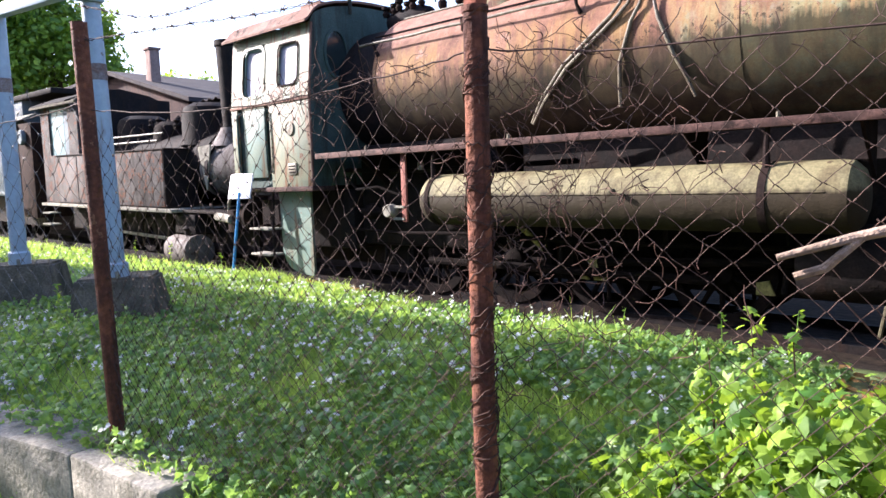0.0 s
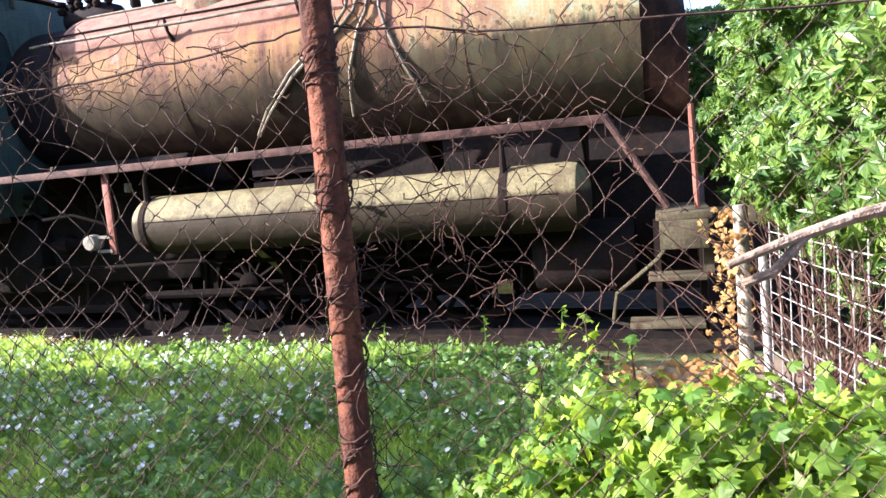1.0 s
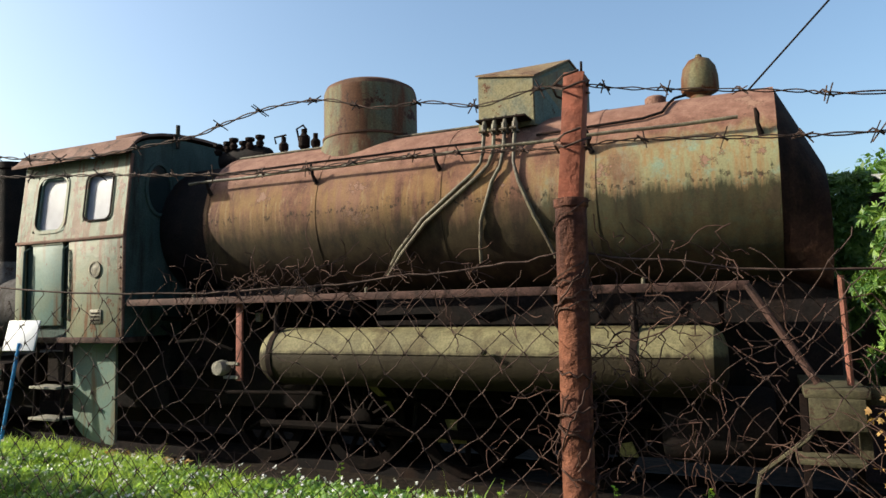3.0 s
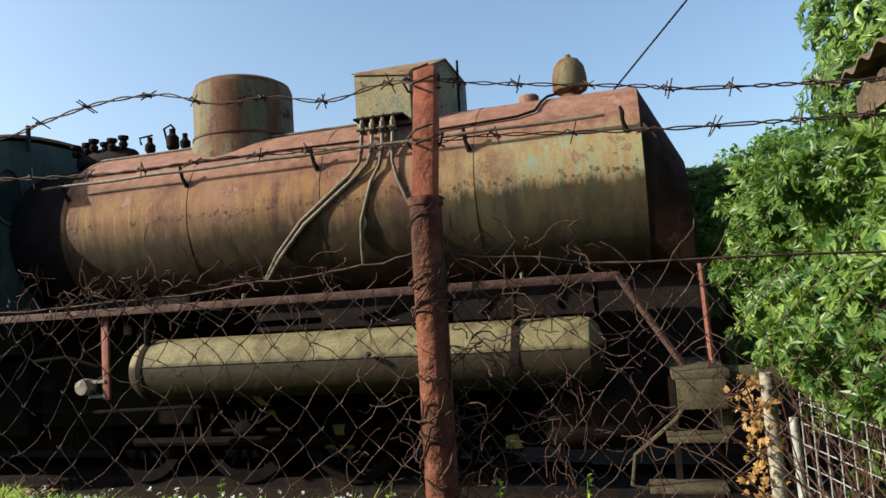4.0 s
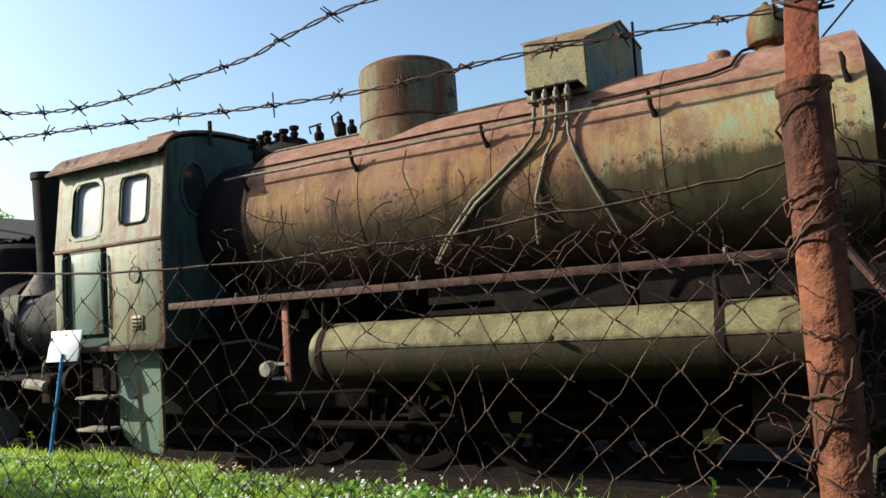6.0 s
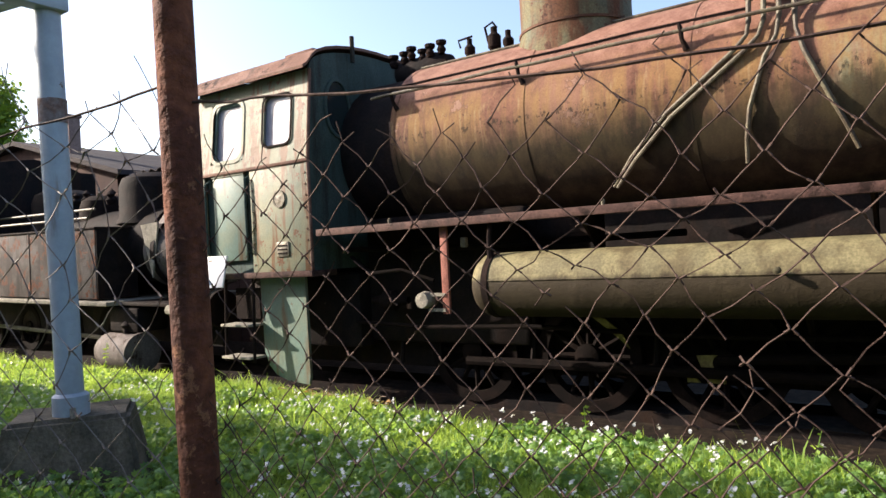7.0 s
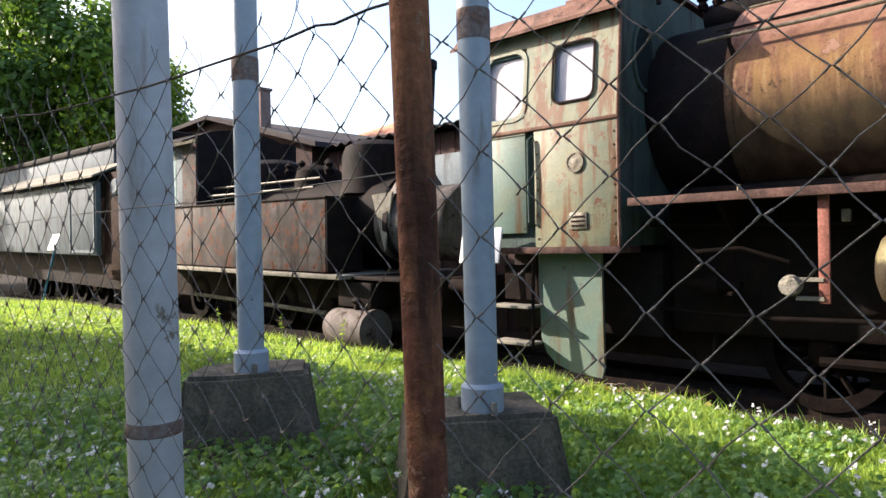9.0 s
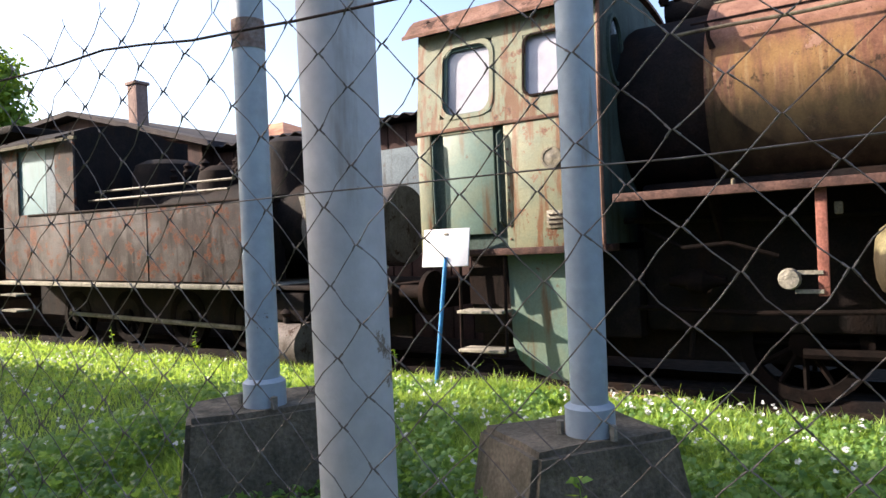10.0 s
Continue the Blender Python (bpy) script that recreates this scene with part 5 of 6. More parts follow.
def build_fence():
    fe = thing("wire_fence", (0, -3.78, 0), "torn rusty chain-link fence with barbed wire on iron posts", "fence")
    F = lambda x, z: (x, fence_y(x), z)
    # post with an angle-iron top
    p1 = part("post", tube([(1.178, -3.545, -0.2), (1.165, -3.545, 0.8), (1.17, -3.545, 1.648)], 0.027, 20), POST_RUST, fe, "rust-red pipe post")
    part("post_lip", lathe([(0.027, 1.636), (0.030, 1.639), (0.030, 1.652), (0.023, 1.654), (0, 1.65)], at(1.17, -3.545, 0), 20), POST_RUST, p1)
    bm = bmesh.new()
    add_box(bm, -0.019, 0.017, -0.003, 0.003, 0, 0.235, bevel=0.001)
    add_box(bm, 0.011, 0.017, 0.003, 0.034, 0, 0.232, bevel=0.001)
    part("angle_iron", bm, POST_RED, p1, "red-oxide angle-iron top", m=at(1.17, -3.56, 1.636) @ Matrix.Rotation(radians(4.5), 4, "Y"))
    bm = bmesh.new()
    rng = random.Random(5)
    for k in range(44):
        z0 = rng.uniform(0.3, 1.5)
        rise, turns = rng.uniform(-0.12, 0.2), rng.uniform(0.5, 1.6)
        a0 = rng.uniform(0, 6.28)
        add_tube(bm, [(1.168 + (0.0305 + 0.004 * math.sin(j)) * math.cos(a0 + turns * 6.28 * j / 14), -3.545 + 0.0325 * math.sin(a0 + turns * 6.28 * j / 14), z0 + rise * j / 14 + 0.004 * math.sin(3 * j)) for j in range(15)], 0.0018, 4, cap=False)
    tagged(part("tie_wire", bm, TWIG, p1), kind="stuff")
    for z in (1.745, 1.845):
        bm = bmesh.new()
        add_tube(bm, [(1.178 + 0.032 * math.cos(j * 0.9), -3.55 + 0.03 * math.sin(j * 0.9), z - 0.012 + 0.0022 * j + 0.008 * math.sin(j * 2.1)) for j in range(14)], 0.0022, 5)
        part("tie_loop", bm, WIRE, p1)
    part("post", tube([(-0.58, -3.68, 0.2), (-0.588, -3.688, 1.1), (-0.59, -3.695, 1.9)], [0.0285, 0.029, 0.0285], 20), POST_RUST, fe, "dark rusted pipe post set in the kerb")
    part("post", tube([(-2.10, -4.005, 0.1), (-2.107, -4.015, 0.95), (-2.116, -4.03, 1.85)], 0.0262, 20), POST_BLOTCH, fe, "blotched rusty pipe post")
    part("post", tube([(2.75, fence_y(2.75), -0.1), (2.75, fence_y(2.75), 1.8)], 0.027, 16), POST_RUST, fe)
    part("post", tube([(-4.2, -4.2, 0.1), (-4.21, -4.2, 1.8)], 0.026, 16), POST_RUST, fe)
    # woven mesh by bays
    top1 = lambda x: 1.50 + 0.055 * max(0, (x - 0.6))
    part("chain_link_mesh", chain_link(-0.56, 1.15, top1, 0.3, 11, cell=0.07, wire=0.0009, rough=0.011, torn=((0.53, 1.48, 0.22, 0.03), (0.88, 1.3, 0.2, 0.03), (0.04, 1.4, 0.25, 0.03), (0.35, 1.42, 0.22, 0.03), (0.66, 1.1, 0.27, 0.035), (0.2, 0.95, 0.25, 0.035)), skip=0.04), WIRE, fe, "sagging rusty chain-link mesh")
    part("chain_link_mesh", chain_link(-0.55, 1.14, lambda x: 1.12 + 0.06 * math.sin(5 * x), 0.3, 17, cell=0.066, wire=0.0008, rough=0.014, loose=0.03), WIRE, fe, "older mesh doubled behind")
    part("chain_link_mesh", chain_link(1.19, 2.72, lambda x: 1.52, 0.3, 12, cell=0.07, wire=0.0009, torn=((1.42, 1.45, 0.22, 0.04), (1.65, 1.2, 0.27, 0.03)), skip=0.015), WIRE, fe)
    part("chain_link_mesh", chain_link(-2.09, -0.61, lambda x: 1.63 + 0.02 * math.sin(3 * x), 0.3, 13, cell=0.1, wire=0.001, torn=((-0.75, 1.55, 0.3, 0.09), (-1.3, 1.52, 0.22, 0.05)), rough=0.012, skip=0.012), WIRE_GREY, fe, "galvanised chain-link mesh")
    part("chain_link_mesh", chain_link(-4.18, -2.14, lambda x: 1.665 + 0.02 * math.sin(3 * x), 0.3, 14, cell=0.1, wire=0.0009, rough=0.01), WIRE_GREY, fe, "galvanised chain-link mesh")
    part("line_wire", line_wire([F(-0.59, 1.585), F(-0.41, 1.566), F(0.0, 1.525), F(0.3, 1.515), F(0.6, 1.517), F(0.835, 1.532), F(1.03, 1.545), F(1.155, 1.565), F(1.31, 1.545), F(1.54, 1.52), F(2.7, 1.5)], 0.0022, 21), WIRE, fe)
    part("line_wire", line_wire([F(-4.2, 1.64), F(-3.5, 1.635), F(-2.9, 1.605), F(-2.3, 1.61), F(-2.08, 1.62), F(-1.68, 1.592), F(-1.23, 1.575), F(-0.85, 1.588), F(-0.59, 1.62)], 0.0022, 22), WIRE, fe)
    part("line_wire", line_wire([F(-4.2, 1.36), F(-3.1, 1.372), F(-2.11, 1.385)], 0.0011, 23), WIRE_GREY, fe)
    part("barbed_wire", barbed([F(-0.59, 1.96), F(-0.46, 1.928), F(-0.2, 1.857), F(0.02, 1.832), F(0.23, 1.838), F(0.377, 1.848), F(0.45, 1.866), F(0.575, 1.888), F(0.696, 1.887), F(0.794, 1.859), F(0.91, 1.856), F(1.009, 1.837), F(1.104, 1.853), F(1.189, 1.853), F(1.269, 1.839), F(1.517, 1.811), F(1.706, 1.793), F(2.7, 1.76)], 31), WIRE, fe, "dark barbed wire")
    part("barbed_wire", barbed([F(-0.59, 1.835), F(-0.46, 1.825), F(-0.1, 1.80), F(0.12, 1.785), F(0.355, 1.765), F(0.6, 1.752), F(0.84, 1.757), F(1.17, 1.744), F(1.27, 1.749), F(1.5, 1.737), F(1.7, 1.732), F(2.7, 1.72)], 32), WIRE, fe, "dark barbed wire")
    # tangles of loose wire and dead tendrils
    rng = random.Random(8)
    bm = bmesh.new()
    for k in range(420):
        if k >= 300:
            x, z = rng.gauss(1.25, 0.1), rng.uniform(0.75, 1.5)
        elif k < 90:
            x, z = rng.gauss(1.3, 0.12), rng.uniform(1.2, 1.57)
        elif k < 200:
            x, z = rng.uniform(0.3, 1.0), 1.515 + rng.gauss(0, 0.025)
        else:
            x, z = rng.uniform(1.15, 1.75), rng.uniform(0.9, 1.5)
        p = Vector((x, fence_y(x) + rng.uniform(-0.02, 0.04), z))
        d = Vector((rng.uniform(-1, 1), rng.uniform(-0.4, 0.4), rng.uniform(-0.8, 1))).normalized()
        pts = [p]
        for j in range(rng.randint(4, 9)):
            d = (d + Vector((rng.gauss(0, 0.45), rng.gauss(0, 0.3), rng.gauss(0, 0.45)))).normalized()
            p = p + d * 0.015
            pts.append(p)
        add_tube(bm, pts, rng.uniform(0.0006, 0.0012), 4, cap=False)
    tagged(part("dead_growth", bm, TWIG, fe, "dead tendrils and loose wire ends"), kind="stuff")


build_fence()


def kerb():
    rng = random.Random(4)
    x = -0.05
    while x > -9:
        w = 0.62 if x > -0.1 else 0.98
        turn = math.atan2(fence_y(x) - fence_y(x - w), w)
        b = box(-w + 0.012, 0, -0.14, 0.14, -0.4, 0.285 + rng.uniform(-0.008, 0.008), bevel=0.012)
        bmesh.ops.subdivide_edges(b, edges=list(b.edges), cuts=2, use_grid_fill=True)
        for v in b.verts:
            v.co += Vector([0.006 * noise.noise(v.co * 7 + Vector((x, k * 9, 0))) for k in range(3)])
        tagged(part("kerb_block", b, CURB, m=at(x, fence_y(x), 0) @ Matrix.Rotation(turn, 4, "Z")), "pale worn concrete kerb block under the fence", "kerb", "kerb blocks under the fence", "structure")
        x -= w


kerb()


# ---- plants ----
def stems(bm, rng, start, n, length, r, gravity=0.0, spread=0.5):
    for _ in range(n):
        p = Vector(start(rng))
        d = Vector((rng.uniform(-1, 1) * spread, rng.uniform(-1, 1) * spread, 1)).normalized()
        pts = [p.copy()]
        for j in range(8):
            d = (d + Vector((rng.gauss(0, 0.2), rng.gauss(0, 0.2), rng.gauss(0, 0.1) - gravity))).normalized()
            p = p + d * length / 8
            pts.append(p.copy())
        add_tube(bm, pts, [r * (1 - 0.08 * j) for j in range(len(pts))], 5, cap=False)


def creeper():
    cr = thing("creeper", (2.25, -1.4, 0), "bright green Virginia creeper hanging thickly over a wall and gate", "creeper")
    nrng = np.random.default_rng(5)
    c, nn = [], []
    for _ in range(9000):
        u = nrng.random()
        y = -0.25 - 2.55 * u
        x = 2.25 + 0.33 * u
        top = 2.0 + 0.10 * min(1, u * 4) + 0.05 * math.sin(9 * u)
        low = 1.0 + 0.2 * math.sin(9 * u + 1) - (0.95 * max(0, u - 0.62) / 0.38)
        z = low + (top - low) * nrng.random() ** 0.85
        depth = 0.26 * noise.noise((y * 2.2, z * 2.2, 3)) + 0.26 * noise.noise((y * 6, z * 6, 1))
        c.append((x - 0.12 + depth + abs(nrng.normal(0, 0.07)), y + nrng.normal(0, 0.04), z))
        nn.append((-0.9, -0.5, 0.35))
    vs, fs = leaf_cloud(np.array(c), np.array(nn), 0.066, nrng, "fingers", 0.9)
    tagged(mesh_from("creeper_leaves", vs, fs.tolist(), CREEPER, cr, "five-fingered green leaves"), kind="stuff")
    # thin growth behind the gate
    c, nn = [], []
    for _ in range(1100):
        u, z = nrng.random(), 1.25 * nrng.random() ** 0.7
        if noise.noise((u * 6, z * 4, 9)) < -0.1:
            continue
        c.append((2.40 + 0.3 * u + abs(nrng.normal(0, 0.08)), -1.0 - 2.0 * u, z))
        nn.append((-0.8, -0.5, 0.35))
    vs, fs = leaf_cloud(np.array(c), np.array(nn), 0.065, nrng, "fingers", 0.8)
    tagged(mesh_from("creeper_leaves", vs, fs.tolist(), CREEPER, cr), kind="stuff")
    # the mass standing above the wall
    c, nn = [], []
    for _ in range(3600):
        d = nrng.normal(0, 1, 3)
        d /= np.linalg.norm(d)
        s = 0.75 + 0.25 * nrng.random() + 0.35 * noise.noise((d[0] * 2.3, d[1] * 2.3, d[2] * 2.3))
        c.append((3.2 + 0.5 * s * d[0], -0.15 + 0.6 * s * d[1], 2.85 + 0.95 * s * d[2]))
        nn.append(d + np.array((-0.3, -0.3, 0.3)))
    vs, fs = leaf_cloud(np.array(c), np.array(nn), 0.085, nrng, "fingers", 0.5)
    tagged(mesh_from("creeper_leaves", vs, fs.tolist(), CREEPER, cr), kind="stuff")
    # growth at the back, over the low shed
    c, nn = [], []
    for _ in range(2600):
        x, z = 1.78 + 1.0 * nrng.random(), 0.8 + 1.75 * nrng.random() ** 0.7
        if noise.noise((x * 3, z * 3, 7)) < -0.12:
            continue
        c.append((x, 1.62 + nrng.normal(0, 0.06), z))
        nn.append((-0.4, -0.9, 0.4))
    vs, fs = leaf_cloud(np.array(c), np.array(nn), 0.085, nrng, "fingers", 0.45)
    tagged(mesh_from("creeper_leaves", vs, fs.tolist(), CREEPER, cr), kind="stuff")
    rng = random.Random(6)
    bm = bmesh.new()
    stems(bm, rng, lambda r: (2.32 + r.uniform(-0.03, 0.25), -0.9 - 1.7 * r.random(), 0.0), 120, 1.3, 0.005, 0.02, 0.4)
    stems(bm, rng, lambda r: (3.3 + r.uniform(-0.2, 0.2), -0.15 + r.uniform(-0.2, 0.2), 0.0), 8, 2.2, 0.012, 0.0, 0.12)
    tagged(part("creeper_stem_tangle", bm, TWIG, cr, "bare brown stems low down"), kind="stuff")
    # withered leaves on the gate post
    c, nn = [], []
    for _ in range(330):
        z = 1.05 * nrng.random()
        c.append((2.0 + 0.05 * nrng.normal(), -1.24 + 0.06 * nrng.normal(), z))
        nn.append((-0.6, -0.6, 0.2))
    vs, fs = leaf_cloud(np.array(c), np.array(nn), 0.036, nrng, "lobed", 0.9)
    tagged(mesh_from("withered_leaves", vs, fs.tolist(), DRY, cr, "withered tan leaves"), kind="stuff")
    nudge(cr)


creeper()


def bush():
    bu = thing("bush", (1.95, -3.1, 0), "sunlit light-green leafy bush behind the fence", "bush")
    nrng = np.random.default_rng(9)
    c, nn = [], []
    clumps = []
    while len(clumps) < 270:
        d = nrng.normal(0, 1, 3)
        d /= np.linalg.norm(d)
        if d[2] < -0.1:
            continue
        s = 0.55 + 0.45 * nrng.random() ** 0.5 + 0.3 * noise.noise((d[0] * 3, d[1] * 3, d[2] * 3))
        clumps.append((2.2 + 1.1 * s * d[0], -2.78 + 0.6 * s * d[1], 0.17 + 0.50 * s * max(0.04, d[2])))
    for q in clumps:
        for _ in range(30):
            o = nrng.normal(0, 0.045, 3)
            c.append((q[0] + o[0] * 1.3, q[1] + o[1] * 1.3, max(0.2, q[2] + o[2])))
            nn.append(o * 12 + np.array((-0.3, -0.2, 0.9)))
    vs, fs = leaf_cloud(np.array(c), np.array(nn), 0.058, nrng, "lobed", 1.0)
    tagged(mesh_from("bush_leaves", vs, fs.tolist(), BUSH, bu, "broad light-green leaves"), kind="stuff")
    c, nn = [], []
    for x, y, h in ((1.48, -2.7, 0.87), (1.60, -2.72, 0.82), (1.32, -2.6, 0.72), (2.5, -2.7, 0.85)):
        for k in range(34):
            c.append((x + 0.022 * nrng.normal(), y + 0.022 * nrng.normal(), h - 0.012 * k + 0.01))
            nn.append((nrng.normal(), nrng.normal(), 1.2))
    vs, fs = leaf_cloud(np.array(c), np.array(nn), 0.038, nrng, "lobed", 0.6)
    tagged(mesh_from("shoot_leaves", vs, fs.tolist(), BUSH, bu), kind="stuff")
    bm = bmesh.new()
    rng = random.Random(2)
    stems(bm, rng, lambda r: (2.05 + r.uniform(-0.7, 0.7), -2.78 + r.uniform(-0.3, 0.3), 0.25), 40, 0.4, 0.005, 0.0, 0.6)
    for x, y, h in ((1.48, -2.7, 0.87), (1.60, -2.72, 0.82), (1.32, -2.6, 0.72), (2.5, -2.7, 0.85)):
        add_tube(bm, [(x + 0.06, y, 0.25), (x + 0.02, y, 0.1 + h * 0.5), (x, y, h)], [0.006, 0.004, 0.002], 5)
    tagged(part("bush_stem_tangle", bm, TWIG, bu), kind="stuff")


bush()


def dead_branch():
    br = thing("dead_branch", (1.7, -3.5, 0.95), "bare grey broken branch leaning across the fence", "branch")
    part("limb", tube([(1.697, -3.79, 0.915), (1.798, -3.75, 0.948), (1.887, -3.72, 0.972), (1.945, -3.70, 0.982), (2.045, -3.665, 1.014), (2.12, -3.64, 1.05), (2.5, -3.5, 1.2)], [0.006, 0.0085, 0.010, 0.011, 0.011, 0.012, 0.015], 10), STICK, br)
    part("side_limb", tube([(1.719, -3.77, 0.882), (1.763, -3.76, 0.898), (1.815, -3.745, 0.952)], [0.007, 0.008, 0.007], 8), STICK, br)
    part("upright_limb", tube([(1.937, -3.66, 0.74), (1.957, -3.67, 0.855), (1.956, -3.68, 0.935), (1.946, -3.695, 0.982)], [0.005, 0.006, 0.0065, 0.006], 8), STICK, br)
    br.location += Vector((0.09, 0.27, 0.215))


dead_branch()


def grass():
    nrng = np.random.default_rng(1)

    def spread(n, x0, x1, y0, y1):
        p = np.column_stack((nrng.uniform(x0, x1, n), nrng.uniform(y0, y1, n)))
        return p

    pts = np.vstack((spread(135000, -6.5, 2.0, -4.0, 0.3), spread(32000, -17, -6.5, -3.8, 0.35), spread(14000, -6, 1.5, -0.35, 0.35)))
    keep = np.array([(y < 0.1 - 0.5 * max(0.0, min(1.0, x + 3.8)) + 0.2 * noise.noise((x * 1.4, 3, 0))) and (x < 0.9 + 0.8 * noise.noise((x, y, 2)) or y < -1.6) for x, y in pts])
    pts = pts[keep]
    zs = np.array([lay(x, y) for x, y in pts])
    n = len(pts)
    patch = np.array([0.75 + 0.55 * noise.noise((x * 1.1, y * 1.1, 8)) for x, y in pts])
    h = nrng.uniform(0.06, 0.14, n) * patch
    h[nrng.random(n) < 0.015] *= 1.9
    h[(nrng.random(n) < 0.07) & (pts[:, 1] > -0.45)] *= 1.5
    a = nrng.uniform(0, 2 * math.pi, n)
    w = nrng.uniform(0.003, 0.006, n)
    lean = nrng.normal(0, 0.45, (n, 2)) * h[:, None]
    base = np.column_stack((pts, zs - 0.005))
    off = np.column_stack((np.cos(a) * w, np.sin(a) * w, np.zeros(n)))
    mid = base + np.column_stack((lean * 0.35, h * 0.6))
    tip = base + np.column_stack((lean, h))
    vs = np.stack((base - off, base + off, mid + off * 0.8, tip, mid - off * 0.8), 1).reshape(-1, 3)
    b = (np.arange(n) * 5)[:, None]
    fs = np.concatenate((b + np.array([[0, 1, 2]]), b + np.array([[0, 2, 4]]), b + np.array([[4, 2, 3]])), 1).reshape(-1, 3)
    tagged(mesh_from("grass", vs, fs.tolist(), GRASS), "uneven sunlit grass between fence and engines", "grass", kind="stuff")
    # clover and other broad weeds
    pts = np.vstack((spread(46000, -6.5, 1.3, -4.0, -0.3), spread(7000, -16, -6.5, -3.6, -0.2)))
    keep = np.array([noise.noise((x * 1.6, y * 1.6, 5)) > -0.25 for x, y in pts])
    pts = pts[keep]
    c = np.array([(x, y, lay(x, y) + nrng.uniform(0.02, 0.085) * (1.0 if y > -1.4 else 1.9 + 0.9 * noise.noise((x * 1.3, y * 1.3, 2)))) for x, y in pts])
    nn = np.tile((0.0, -0.15, 1.0), (len(c), 1))
    vs, fs = leaf_cloud(c, nn, 0.042, nrng, "lobed", 0.75)
    tagged(mesh_from("weeds", vs, fs.tolist(), WEED), "low clover and broad-leaved weeds in the grass", "weeds", kind="stuff")
    # white flower heads
    pts = np.vstack((spread(1150, -6.5, 1.0, -3.9, -0.2), spread(350, -14, -6.5, -3.2, -0.3)))
    pts = pts[np.array([noise.noise((x * 0.9, y * 0.9, 15)) > -0.1 for x, y in pts])]
    c = np.array([(x, y, lay(x, y) + nrng.uniform(0.08, 0.13) + (0.05 if y < -1.4 else 0.0)) for x, y in pts])
    k = np.repeat(np.arange(len(c)), 5)
    cc = c[k] + nrng.normal(0, 0.005, (len(k), 3))
    vs, fs = leaf_cloud(cc, np.tile((0.0, -0.3, 1.0), (len(cc), 1)), 0.017, nrng, "broad", 0.6)
    tagged(mesh_from("white_flowers", vs, fs.tolist(), PETAL), "small white clover and daisy heads", "flowers", kind="stuff")


grass()


def tall_weed(x, y, h, seed):
    """A thin upright weed with narrow leaves up its stem."""
    nrng = np.random.default_rng(seed)
    z = lay(x, y)
    w = thing("weed_plant", (x, y, z), "tall thin sunlit weed standing in the grass", "weed", "tall weeds in the grass")
    lean = nrng.normal(0, 0.08, 2)
    part("stem", tube([(x, y, z - 0.02), (x + lean[0] * h * 0.5, y + lean[1] * h * 0.5, z + h * 0.5), (x + lean[0] * h, y + lean[1] * h, z + h)], [0.004, 0.003, 0.0015], 5), WEED, w)
    n = int(26 * h / 0.4)
    t = nrng.uniform(0.15, 1.0, n)
    c = np.column_stack((x + lean[0] * h * t, y + lean[1] * h * t, z + h * t))
    a = nrng.uniform(0, 6.28, n)
    vs, fs = leaf_cloud(c, np.column_stack((np.cos(a) * 0.5, np.sin(a) * 0.5, np.ones(n))), 0.042, nrng, "leaf", 0.4)
    tagged(mesh_from("weed_leaf", vs, fs.tolist(), BUSH, w), kind="stuff")


for k, (x, y, h) in enumerate(((-3.12, -3.02, 0.42), (-2.98, -2.96, 0.3), (-3.0, -3.1, 0.25), (-2.75, -2.7, 0.28), (-4.0, -3.25, 0.3), (-2.2, -1.9, 0.22), (-3.85, -2.95, 0.26), (0.62, -0.55, 0.32), (-0.2, -0.3, 0.2), (1.15, -1.1, 0.45), (1.3, -2.2, 0.4), (-1.5, -0.2, 0.2), (-5.9, -0.15, 0.3), (-7.4, -0.1, 0.35), (-8.6, -0.05, 0.32), (-10.0, -0.1, 0.35))):
    tall_weed(x, y, h, 100 + k)


def litter():
    """Dry twigs and leaf litter before the cab steps."""
    rng = random.Random(12)
    nrng = np.random.default_rng(12)
    bm = bmesh.new()
    for _ in range(70):
        x, y = rng.uniform(-5.4, -3.7), rng.uniform(-0.1, 0.35)
        z = lay(x, y) + rng.uniform(0.01, 0.06)
        a = rng.uniform(0, 6.28)
        l = rng.uniform(0.05, 0.22)
        add_tube(bm, [(x, y, z), (x + l * 0.5 * math.cos(a), y + l * 0.3 * math.sin(a), z + rng.uniform(0, 0.05)), (x + l * math.cos(a), y + l * 0.6 * math.sin(a), z + rng.uniform(-0.01, 0.05))], 0.004, 4)
    tagged(part("dry_twigs", bm, STICK), "dry twigs lying before the cab steps", "twigs", kind="stuff")
    c = np.array([(x, y, lay(x, y) + nrng.uniform(0.005, 0.04)) for x, y in np.vstack((np.column_stack((nrng.uniform(-5.5, -3.6, 420), nrng.uniform(-0.12, 0.4, 420))), np.column_stack((nrng.uniform(1.2, 2.1, 420), nrng.uniform(-1.7, -0.4, 420)))))])
    vs, fs = leaf_cloud(c, np.tile((0.0, -0.2, 1.0), (len(c), 1)), 0.05, nrng, "broad", 0.4)
    tagged(mesh_from("leaf_litter", vs, fs.tolist(), DRY), "brown leaf litter on bare earth", "leaf litter", kind="stuff")


litter()


